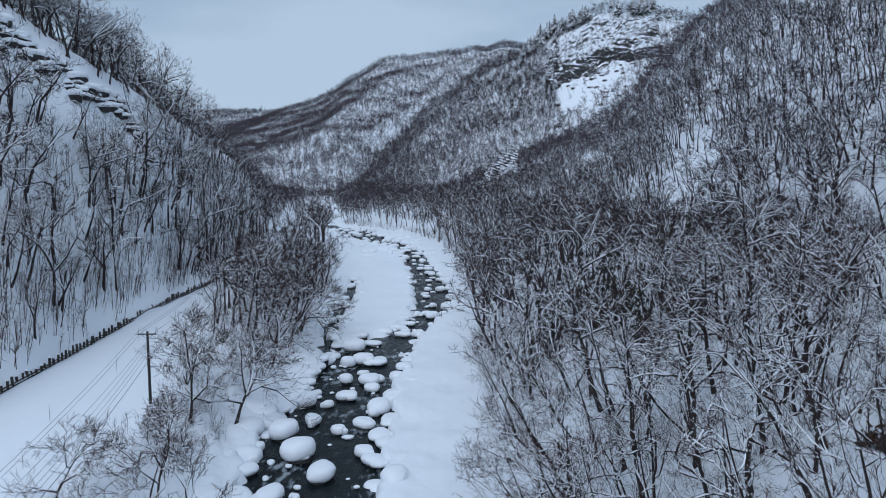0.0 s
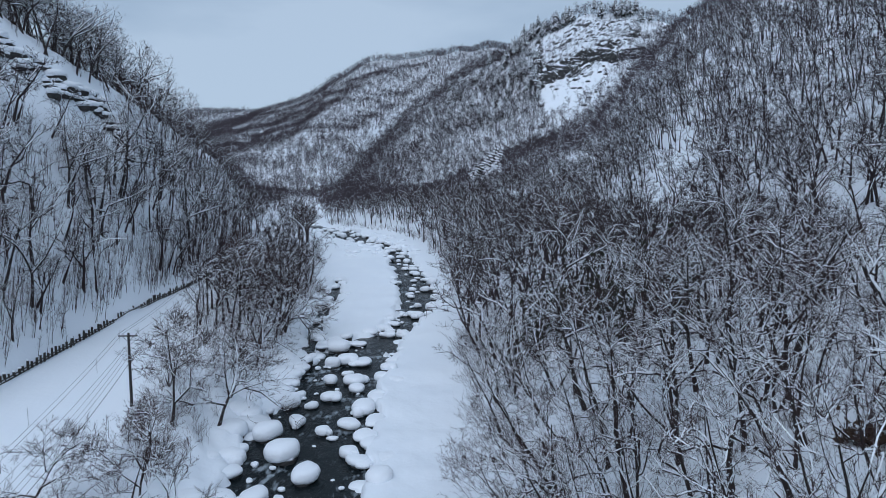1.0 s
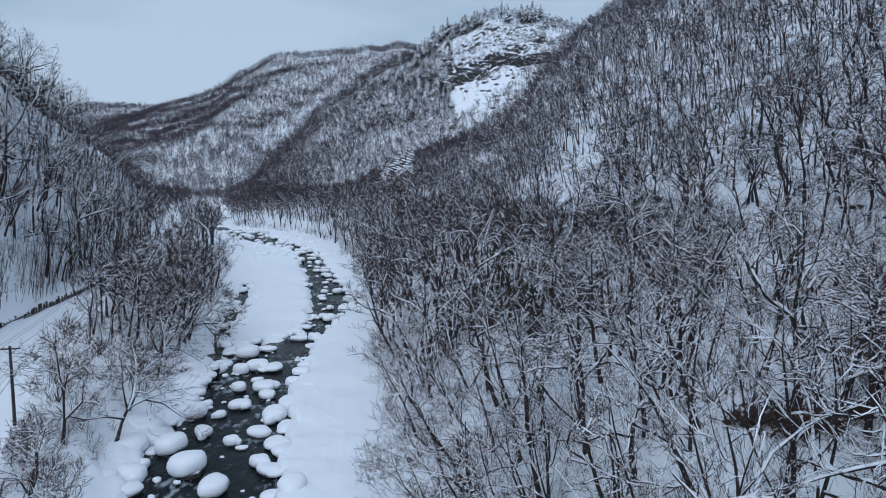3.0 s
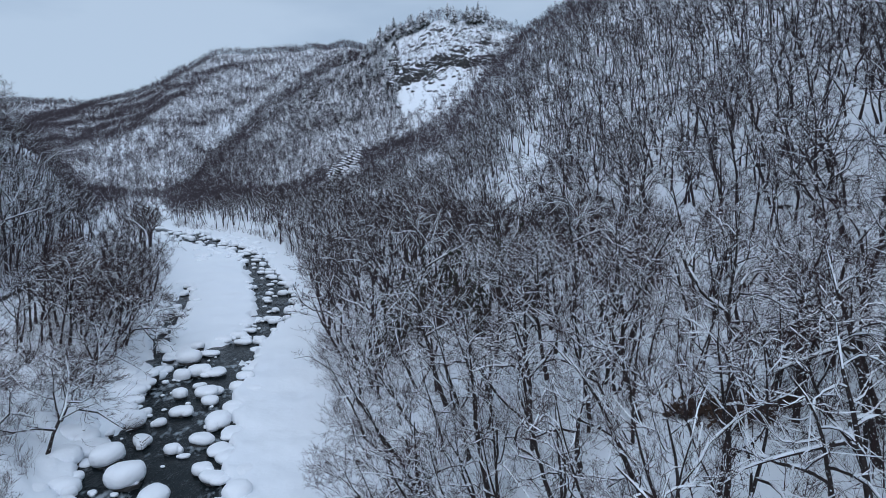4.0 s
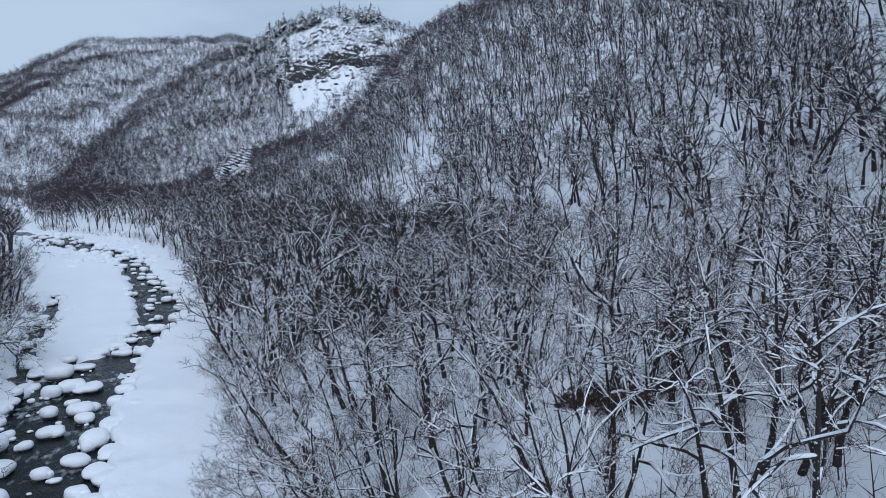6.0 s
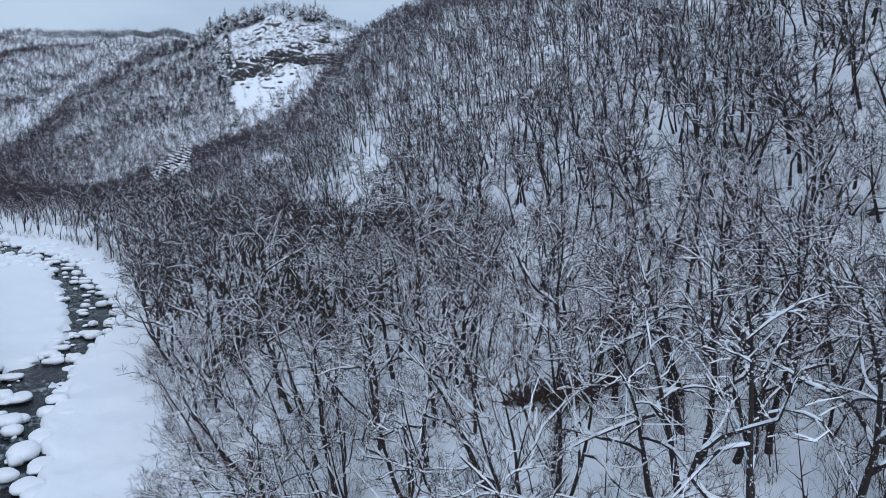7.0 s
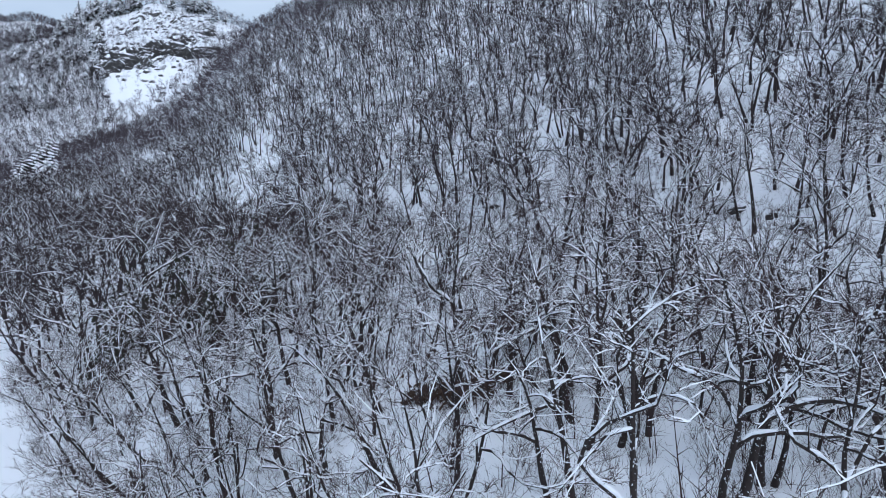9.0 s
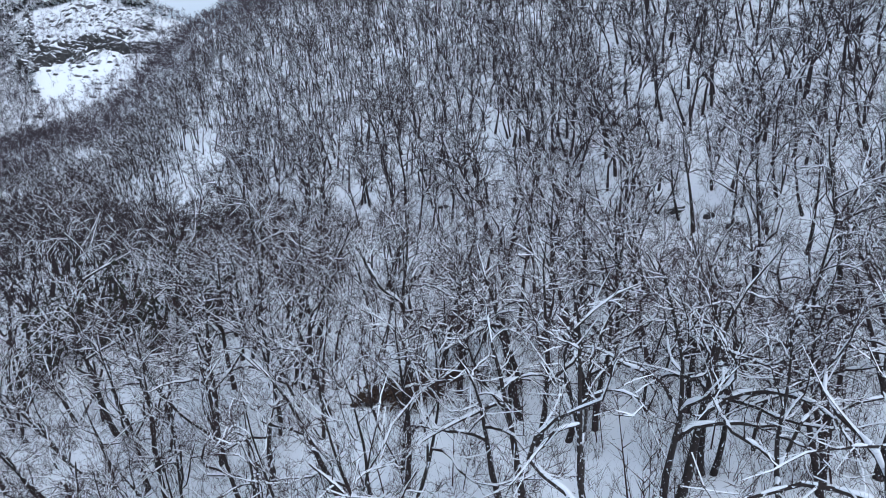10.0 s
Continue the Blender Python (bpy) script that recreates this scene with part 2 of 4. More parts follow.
# ---- mesh helpers ----
class Heap:
    """Collects vertices and faces of many small pieces into one mesh."""

    def __init__(self):
        self.v, self.q, self.t, self.qm, self.tm, self.n = [], [], [], [], [], 0

    def add(self, v, quads=None, tris=None, slot=0):
        v = np.asarray(v, float).reshape(-1, 3)
        if quads is not None and len(quads):
            self.q.append(np.asarray(quads).reshape(-1, 4) + self.n)
            self.qm.append(np.full(len(self.q[-1]), slot))
        if tris is not None and len(tris):
            self.t.append(np.asarray(tris).reshape(-1, 3) + self.n)
            self.tm.append(np.full(len(self.t[-1]), slot))
        self.v.append(v)
        self.n += len(v)

    def arrays(self):
        v = np.concatenate(self.v) if self.v else np.zeros((0, 3))
        q = np.concatenate(self.q) if self.q else np.zeros((0, 4), int)
        t = np.concatenate(self.t) if self.t else np.zeros((0, 3), int)
        qm = np.concatenate(self.qm) if self.qm else np.zeros(0, int)
        tm = np.concatenate(self.tm) if self.tm else np.zeros(0, int)
        return v, q, t, qm, tm

    def mesh(self, name, materials, smooth=False):
        v, q, t, qm, tm = self.arrays()
        me = bpy.data.meshes.new(name)
        me.vertices.add(len(v))
        me.vertices.foreach_set("co", v.ravel())
        me.loops.add(q.size + t.size)
        me.loops.foreach_set("vertex_index", np.concatenate([q.ravel(), t.ravel()]).astype(np.int32))
        me.polygons.add(len(q) + len(t))
        starts = np.concatenate([np.arange(len(q)) * 4, q.size + np.arange(len(t)) * 3]).astype(np.int32)
        me.polygons.foreach_set("loop_start", starts)
        me.polygons.foreach_set("material_index", np.concatenate([qm, tm]).astype(np.int32))
        me.polygons.foreach_set("use_smooth", np.full(len(q) + len(t), smooth))
        for m in materials:
            me.materials.append(m)
        me.update(calc_edges=True)
        me.validate()
        return me


def part(name, me, parent, label=""):
    ob = new(name, me)
    ob.parent = parent
    return tagged(ob, label) if label else ob


def frame_of(d):
    """Two unit vectors across the directions d (k x 3): a level one, and one that points as far up as it can."""
    d = d / np.maximum(np.linalg.norm(d, axis=1, keepdims=True), 1e-9)
    side = np.cross(d, np.array([0.0, 0.0, 1.0]))
    ln = np.linalg.norm(side, axis=1, keepdims=True)
    side = np.where(ln < 0.05, np.array([1.0, 0.0, 0.0]), side / np.maximum(ln, 1e-9))
    return side, np.cross(side, d)


def tube(heap, p, r, n, slot=0):
    d = np.gradient(p, axis=0)
    s, u = frame_of(d)
    a = np.arange(n) * 2 * math.pi / n
    ring = p[:, None] + r[:, None, None] * (np.cos(a)[None, :, None] * s[:, None] + np.sin(a)[None, :, None] * u[:, None])
    k = len(p)
    i, j = np.meshgrid(np.arange(k - 1), np.arange(n), indexing="ij")
    j2 = (j + 1) % n
    quads = np.stack([i * n + j, i * n + j2, (i + 1) * n + j2, (i + 1) * n + j], -1)
    heap.add(ring, quads.reshape(-1, 4), slot=slot)


def spikes(heap, p0, p1, r, slot=0):
    """Thin three-sided twigs, a point at the far end."""
    if not len(p0):
        return
    p0, p1, r = np.asarray(p0), np.asarray(p1), np.asarray(r)
    s, u = frame_of(p1 - p0)
    v = np.stack([p0 + r[:, None] * s, p0 - r[:, None] * (0.5 * s - 0.87 * u), p0 - r[:, None] * (0.5 * s + 0.87 * u), p1], 1)
    b = np.arange(len(p0))[:, None] * 4
    heap.add(v, tris=np.concatenate([b + [0, 1, 3], b + [1, 2, 3], b + [2, 0, 3]]), slot=slot)


def snow_strips(heap, p0, p1, r0, r1, d0, d1, slot=0):
    """Snow lying along the upper side of branches."""
    if not len(p0):
        return
    p0, p1 = np.asarray(p0), np.asarray(p1)
    r0, r1, d0, d1 = (np.asarray(a)[:, None] for a in (r0, r1, d0, d1))
    s, u = frame_of(p1 - p0)
    v = np.stack([p0 - s * r0, p0 + u * (r0 + d0), p0 + s * r0, p1 - s * r1, p1 + u * (r1 + d1), p1 + s * r1], 1)
    b = np.arange(len(p0))[:, None] * 6
    heap.add(v, quads=np.concatenate([b + [0, 1, 4, 3], b + [1, 2, 5, 4]]), slot=slot)


# ---- trees ----
def unit(v):
    return v / max(np.linalg.norm(v), 1e-9)


def sweep(rng, start, way, length, n, bend, lift):
    """A sinuous line: each step bends on from the last one, and lift turns it upwards."""
    pts, d, b = [np.array(start, float)], unit(np.array(way, float)), np.zeros(3)
    for _ in range(n):
        b = 0.5 * b + rng.normal(0, bend, 3)
        d = unit(d + b + np.array([0, 0, lift]))
        pts.append(pts[-1] + d * length / n)
    return np.array(pts)


def off_axis(rng, d, spread):
    """A direction that leaves d by about spread radians."""
    side = unit(np.cross(d, rng.normal(0, 1, 3)))
    return unit(d * math.cos(spread) + side * math.sin(spread))


def grow(rng, height, limbs, branches, twigs, fine, stems=1, girth=0.0165, lean=0.10, spread=0.62, low=0.32, lift=0.05, reach=1.0, bend=0.21):
    """The skeleton of a bare broadleaf tree: lists of (points, radii) for trunk, limbs and branches, of (start, end) for twigs and fine twigs."""
    out = [[], [], [], [], []]
    turn0 = rng.uniform(0, 6.283)
    for k in range(stems):
        a = turn0 + 6.283 * k / stems + rng.uniform(-0.5, 0.5)
        tip = lean if stems == 1 else 0.34
        h = height * rng.uniform(0.82, 1.0)
        p = sweep(rng, (0, 0, -0.4), (math.cos(a) * tip, math.sin(a) * tip, 1.0), h * 0.95, 9, bend * 0.4, 0.05)
        f = np.linspace(0, 1, len(p))
        r = height * girth * (1 - 0.86 * f ** 0.85) * (0.8 if stems > 1 else 1)
        r[0] *= 1.15
        out[0].append((p, r))
        whirl = rng.uniform(0, 6.283)
        for i in range(limbs):
            t = low + (0.97 - low) * (i + rng.uniform(0, 0.8)) / limbs
            q = np.array([np.interp(t, f, p[:, c]) for c in range(3)])
            dirn = unit(p[min(int(t * 9) + 1, 9)] - p[int(t * 9)])
            fork = i < max(2, limbs // 3)
            # limbs leave the stem by turns round it
            whirl += 2.4 + rng.normal(0, 0.35)
            out_d = np.array([math.cos(whirl), math.sin(whirl), 0.0])
            ang = spread * (rng.uniform(0.55, 0.85) if fork else rng.uniform(0.8, 1.4))
            ld = unit(dirn * math.cos(ang) + out_d * math.sin(ang))
            ln = h * (1.05 - t) * (rng.uniform(0.8, 1.05) if fork else rng.uniform(0.55, 0.85)) + 1.6
            lp = sweep(rng, q, ld, ln, 9, bend, lift)
            lf = np.linspace(0, 1, 10)
            lr = np.interp(t, f, r) * (0.82 if fork else 0.6) * (1 - 0.86 * lf)
            out[1].append((lp, lr))
            hand = 1
            for j in range(branches):
                tb = 0.16 + 0.82 * (j + rng.uniform(0, 0.9)) / branches
                k0 = min(int(tb * 9), 8)
                qb = lp[k0] + (lp[k0 + 1] - lp[k0]) * (tb * 9 - k0)
                ax = unit(lp[k0 + 1] - lp[k0])
                hand = -hand
                side = unit(np.cross(ax, (0, 0, 1)) * hand + rng.normal(0, 0.45, 3) + (0, 0, 0.15))
                ab = rng.uniform(0.5, 1.0)
                bl = max(ln * (1.12 - tb) * rng.uniform(0.38, 0.66), 0.9)
                bp = sweep(rng, qb, ax * math.cos(ab) + side * math.sin(ab), bl, 4, 0.22, 0.05)
                br = max(np.interp(tb, lf, lr) * 0.5, 0.02) * np.array([1, 0.8, 0.6, 0.4, 0.2])
                out[2].append((bp, br))
                for _ in range(twigs):
                    m = rng.integers(0, 4)
                    qt = bp[m] + (bp[m + 1] - bp[m]) * rng.uniform(0.1, 1)
                    td = off_axis(rng, unit(bp[m + 1] - bp[m]), rng.uniform(0.35, 0.95)) + np.array([0, 0, 0.12])
                    tl = reach * rng.uniform(0.55, 1.15) * (0.5 + 0.17 * bl)
                    tm = qt + unit(td) * tl * 0.5
                    te = tm + unit(unit(td) + rng.normal(0, 0.28, 3) + (0, 0, 0.1)) * tl * 0.6
                    out[3] += [(qt, tm), (tm, te)]
                    for _ in range(fine):
                        a0, b0 = (qt, tm) if rng.random() < 0.4 else (tm, te)
                        g = a0 + (b0 - a0) * rng.uniform(0.1, 0.95)
                        out[4].append((g, g + (off_axis(rng, unit(b0 - a0), rng.uniform(0.35, 0.9)) + np.array([0, 0, 0.05])) * tl * rng.uniform(0.3, 0.65)))
    return out


def clumps(rng, heap, at, low, high, slot=0):
    """Small lumps of snow caught in forks."""
    at = np.asarray(at, float)
    if not len(at):
        return
    r = rng.uniform(low, high, len(at))[:, None, None]
    ring = np.array([(1, 0, 0.1), (0.1, 1, 0), (-1, 0.1, 0.1), (0, -1, 0), (0.1, 0, 0.9), (0, 0, -0.35)]) * rng.uniform(0.7, 1.3, (len(at), 6, 1))
    b = np.arange(len(at))[:, None] * 6
    heap.add(at[:, None] + ring * r + (0, 0, 0.03), tris=np.concatenate([b + f for f in ((0, 1, 4), (1, 2, 4), (2, 3, 4), (3, 0, 4), (1, 0, 5), (2, 1, 5), (3, 2, 5), (0, 3, 5))]), slot=slot)


def snow_on(rng, heap, lines, depth, keep, slot=0, min_r=0.0):
    p0, p1, r0, r1, d0, d1 = [], [], [], [], [], []
    for p, r in lines:
        deep = depth * rng.uniform(0.55, 1.45, len(p)) * np.minimum(1, 0.3 + r * 9)
        for k in range(len(p) - 1):
            d = unit(p[k + 1] - p[k])
            level = math.sqrt(max(1 - d[2] ** 2, 0))
            if level < 0.34 or rng.random() > keep:
                continue
            p0.append(p[k]), p1.append(p[k + 1])
            r0.append(max(r[k], min_r)), r1.append(max(r[k + 1], min_r * 0.8))
            d0.append(deep[k]), d1.append(deep[k + 1])
    snow_strips(heap, p0, p1, r0, r1, d0, d1, slot)


BENDS = [0, 2, 4, 6, 9]


def snow_tubes(rng, heap, lines, depth, sides):
    """Rounded runs of snow that lie along the level stretches of limbs."""
    for p, r in lines:
        if sides > 5:
            t = np.linspace(0, len(p) - 1, 2 * len(p) - 1)
            p, r = np.stack([np.interp(t, np.arange(len(p)), p[:, k]) for k in range(3)], -1), np.interp(t, np.arange(len(r)), r)
        d = np.diff(p, axis=0)
        flat = np.abs(d[:, 2]) / np.maximum(np.linalg.norm(d, axis=1), 1e-9) < 0.88
        flat &= rng.random(len(flat)) < (0.84 if sides > 5 else 0.9)
        k = 0
        while k < len(flat):
            if not flat[k]:
                k += 1
                continue
            e = k
            while e < len(flat) and flat[e]:
                e += 1
            q, rr = p[k:e + 1], r[k:e + 1]
            fat = np.maximum(rr * 0.6, 0.012) + depth * rng.uniform(0.2, 0.5, len(q)) * np.minimum(1, 0.12 + rr * 9)
            fat[0] *= 0.6
            fat[-1] *= 0.5
            tube(heap, q + np.stack([0 * rr, 0 * rr, rr * 0.8 + fat * 0.5], -1), fat, sides)
            k = e


def tree_meshes(seed, detail, **shape):
    """Meshes for one kind of near tree: trunk, each limb with its branches, twigs, and the snow that lies on them."""
    rng = np.random.default_rng(seed)
    sk = grow(rng, **shape)
    trunk, twig, snow = Heap(), Heap(), Heap()
    for p, r in sk[0]:
        tube(trunk, p, r, 7 if detail else 6)
    out = [("trunk", trunk.mesh("trunk", [BARK], True))]
    per = shape["branches"]
    for i, (p, r) in enumerate(sk[1]):
        limb = Heap()
        if detail:
            tube(limb, p, np.maximum(r, 0.014), 5)
        else:
            tube(limb, p[BENDS], np.maximum(r, 0.016)[BENDS], 4)
        for bp, br in sk[2][i * per:(i + 1) * per]:
            if detail:
                tube(limb, bp[[0, 1, 2, 4]], np.maximum(br, 0.012)[[0, 1, 2, 4]], 3)
            else:
                tube(limb, bp[::2], np.maximum(br, 0.014)[::2], 3)
        out.append(("limb", limb.mesh("limb", [BARK], True)))
    spikes(twig, [a for a, b in sk[3]], [b + (b - a) * 0.25 for a, b in sk[3]], np.full(len(sk[3]), 0.013 if detail else 0.018))
    slivers(twig, rng, [a for a, b in sk[4]], [b for a, b in sk[4]], np.full(len(sk[4]), 0.0085 if detail else 0.013))
    snow_tubes(rng, snow, sk[0], 0.10, 5)
    snow_tubes(rng, snow, sk[1] if detail else [(p[BENDS], r[BENDS]) for p, r in sk[1]], 0.17, 6 if detail else 4)
    snow_on(rng, snow, [(p[[0, 1, 2, 4]], r[[0, 1, 2, 4]]) for p, r in sk[2]], 0.08, 0.8, min_r=0.018 if detail else 0.024)
    forks = [p[0] for p, r in sk[2]] + [p[2] for p, r in sk[2]]
    clumps(rng, snow, [f for f in forks if rng.random() < 0.45], 0.04, 0.11)
    out.append(("twig_spray", twig.mesh("twig_spray", [TWIG])))
    out.append(("snow_load", snow.mesh("snow_load", [SNOW], True)))
    return out


def make_tree(meshes, label, group):
    tree = new("bare_tree")
    for name, me in meshes:
        ob = part(name, me, tree)
        if name == "snow_load":
            tagged(ob, "white snow lying along the branches", kind="stuff")
        elif name == "twig_spray":
            tagged(ob, kind="stuff")
    return tagged(tree, label, "tree", group)


def slivers(heap, rng, p0, p1, r, slot=0):
    """Twigs of far woods, a thin blade each, turned at random."""
    p0, p1, r = np.asarray(p0), np.asarray(p1), np.asarray(r)
    s, u = frame_of(p1 - p0)
    a = rng.uniform(0, 3.14, len(p0))[:, None]
    w = (np.cos(a) * s + np.sin(a) * u) * r[:, None]
    b = np.arange(len(p0))[:, None] * 3
    heap.add(np.stack([p0 + w, p0 - w, p1], 1), tris=b + [0, 1, 2], slot=slot)


def wood_arrays(seed, tier):
    """One light tree for the distant woods."""
    rng = np.random.default_rng(seed)
    h = Heap()
    limbs, branches, twigs, fine = {1: (8, 5, 3, 3), 2: (7, 4, 4, 0), 3: (6, 3, 2, 0), 4: (6, 2, 0, 0)}[tier]
    sk = grow(rng, 13, limbs, branches, twigs, fine, girth=0.018, spread=0.95, low=0.36, lift=0.05, reach=1.5)
    cuts = [0, 2, 4, 6, 9] if tier == 1 else [0, 3, 6, 9]
    for p, r in sk[0]:
        if tier < 3:
            tube(h, p[::3], np.maximum(r[::3], 0.04), 4 if tier == 1 else 3)
        else:
            (spikes if tier == 3 else lambda hp, a, b, w: slivers(hp, rng, a, b, w))(h, p[:1], p[-1:], np.array([0.17 if tier == 3 else 0.2]))
    for p, r in sk[1]:
        if tier == 1:
            tube(h, p[cuts], np.maximum(r[cuts], 0.03), 3)
        elif tier == 2:
            slivers(h, rng, p[[0, 3, 6]], p[[4, 7, 9]], [0.09, 0.07, 0.06])
        elif tier == 3:
            slivers(h, rng, p[[0, 4]], p[[5, 9]], [0.10, 0.09])
        else:
            slivers(h, rng, p[:1], p[-1:], [0.16])
    w = {1: (0.05, 0.036, 0.028), 2: (0.08, 0.07, 0), 3: (0.15, 0.12, 0), 4: (0.22, 0.2, 0)}[tier]
    if tier < 3:
        for a, b in ((0, 2), (2, 4)):
            slivers(h, rng, [p[a] for p, r in sk[2]], [p[b] for p, r in sk[2]], [w[0] if a == 0 else w[0] * 0.7] * len(sk[2]))
    else:
        slivers(h, rng, [p[0] for p, r in sk[2]], [p[-1] for p, r in sk[2]], [w[0]] * len(sk[2]))
    if sk[3]:
        slivers(h, rng, [a for a, b in sk[3][::2]], [b for a, b in sk[3][1::2]], [w[1]] * (len(sk[3]) // 2))
    if sk[4]:
        slivers(h, rng, [a for a, b in sk[4]], [b for a, b in sk[4]], [w[2]] * len(sk[4]))
    if tier < 3:
        snow_on(rng, h, [(p[cuts], r[cuts]) for p, r in sk[1]], 0.11, 0.5, 1, 0.042 if tier == 1 else 0.055)
        snow_on(rng, h, [(p[::2], r[::2]) for p, r in sk[2]], 0.08, 0.14 if tier == 1 else 0.08, 1, 0.032 if tier == 1 else 0.045)
    elif tier == 3:
        snow_on(rng, h, [(p[::9], r[::9]) for p, r in sk[1]], 0.12, 0.22, 1, 0.09)
    return h.arrays()


def thicket_arrays(seed, tall):
    """A clump of thin wands, or a single slender sapling."""
    rng = np.random.default_rng(seed)
    h = Heap()
    a, b, w = [], [], []
    for k in range(3 if tall else 11):
        d = np.array([*(rng.normal(0, 0.10 if tall else 0.45, 2)), 1.0])
        base = np.array([*rng.normal(0, 0.5 if tall else 0.25, 2), -0.2])
        top = base + unit(d) * (rng.uniform(3.5, 7.5) if tall else rng.uniform(1.4, 3.4))
        a.append(base), b.append(top), w.append(0.05 if tall else 0.016)
        for _ in range(16 if tall else 6):
            q = base + (top - base) * rng.uniform(0.3, 0.95)
            a.append(q), b.append(q + off_axis(rng, unit(top - base), rng.uniform(0.4, 1.0)) * rng.uniform(0.5, 1.3) * (1 if tall else 0.7)), w.append(0.022 if tall else 0.011)
    slivers(h, rng, a, b, w)
    return h.arrays()


def plant(heap, kinds, x, y, rng, low, high, tilt=0.0):
    """Sets many light trees into one mesh."""
    z = land(x, y)
    pick = rng.integers(0, len(kinds), len(x))
    gx, gy = land(x + 1.5, y) - z, land(x, y + 1.5) - z
    for k, (v, q, t, qm, tm) in enumerate(kinds):
        sel = np.where(pick == k)[0]
        if not len(sel):
            continue
        a, s = rng.uniform(0, 6.283, len(sel)), rng.uniform(low, high, len(sel))
        c, sn = (np.cos(a) * s)[:, None], (np.sin(a) * s)[:, None]
        px = v[None, :, 0] * c - v[None, :, 1] * sn
        py = v[None, :, 0] * sn + v[None, :, 1] * c
        pz = v[None, :, 2] * (s * rng.uniform(0.9, 1.15, len(sel)))[:, None]
        steep = np.hypot(gx[sel], gy[sel]) + 1e-6
        off = (tilt * np.minimum(steep, 1.2) / steep)[:, None] * pz
        px = px - gx[sel][:, None] * off + x[sel][:, None]
        py = py - gy[sel][:, None] * off + y[sel][:, None]
        out = np.stack([px, py, pz + z[sel][:, None]], -1).reshape(-1, 3)
        b = (np.arange(len(sel)) * len(v))[:, None, None]
        for slot in (0, 1):
            qs, ts = q[qm == slot], t[tm == slot]
            n0 = heap.n
            if len(qs):
                heap.q.append((qs[None] + b).reshape(-1, 4) + n0), heap.qm.append(np.full(len(qs) * len(sel), slot))
            if len(ts):
                heap.t.append((ts[None] + b).reshape(-1, 3) + n0), heap.tm.append(np.full(len(ts) * len(sel), slot))
        heap.v.append(out)
        heap.n += len(out)


def scatter(rng, az0, az1, r0, r1, gap, jitter=0.85):
    """Points of an uneven grid inside a ring sector about the origin."""
    n = int(2 * r1 / gap) + 1
    g = (np.arange(n) - n / 2) * gap
    x, y = (a.ravel() for a in np.meshgrid(g, g))
    x, y = x + rng.uniform(-0.5, 0.5, x.size) * gap * jitter * 1.6, y + rng.uniform(-0.5, 0.5, y.size) * gap * jitter * 1.6
    r, az = np.hypot(x, y), np.degrees(np.arctan2(x, y))
    ok = (r > r0) & (r < r1) & (az > az0) & (az < az1)
    return x[ok], y[ok]


def grain(x, y):
    """A fixed even spread of numbers from 0 to 1 over the plan."""
    return np.mod(np.abs(np.sin(x * 12.9898 + y * 78.233) * 43758.5453), 1.0)


def wooded(x, y):
    """Where trees may stand: off the river, the road and the open scars."""
    r, az = np.hypot(x, y), np.degrees(np.arctan2(x, y))
    river = (r < 500) & (y > 160) & (x > river_left(y) - 6) & (x < river_right(y))
    river |= (r < 500) & (x > river_left(y) - 2.0) & (x < river_right(y) + 3.5)
    road = (x < road_edge(y) + 1.0) & (x > fence_line(y) - 1.5) & (r < 330)
    low = np.interp(az, (9.0, 11, 14, 17, 20), (640, 545, 552, 600, 650))
    scar = (az > 9.3) & (az < 20.2) & (r > low) & (r < 679)
    rib = (az < -25.5) & (az > -37) & (r > L_CREST(az) - 22) & (r < L_CREST(az) - 4)
    gully = (r > 600) & (waves(x * 1.0 + y * 0.35, y * 0.35, 55, 31) * 0.6 + waves(x, y, 130, 37) * 0.5 > 1.05)
    glade = (az > 17.5) & (az < 23.8) & (r > 124) & (r < 176) & (waves(x, y, 3.1, 51) + 0.8 * waves(x, y, 21, 57) < 0.12)
    glade |= (r > 98) & (r < 330) & (az > -5) & (waves(x, y, 38, 41) > 0.82)
    u, w = r - 36 * az, r - 6 * (az + 18.4)
    hill = (r > 640) & (r < 1240) & (az < 3)
    gully |= hill & (np.abs(u - 962 + 14 * waves(x, y, 60, 71)) < 5) & (az > -7) & (az < 0) & (waves(x, y, 23, 73) < 0.5)
    chance = np.interp(u, (840, 900, 945, 985, 1015, 1050, 1110, 1150, 1230, 1280, 1700), (1, 1, 0.93, 0.93, 1, 0.95, 0.92, 1, 1, 0.93, 0.93))
    chance = np.where(u > 1240, np.interp(w, (925, 965, 1000, 1060, 1100, 1140), (0.94, 0.94, 0.85, 0.85, 0.9, 0.9)), chance)
    gully |= hill & (grain(x, y) > chance * np.interp(r, (1030, 1180), (1, 0.7)))
    return ~(glade | gully | river | road | scar | rib)


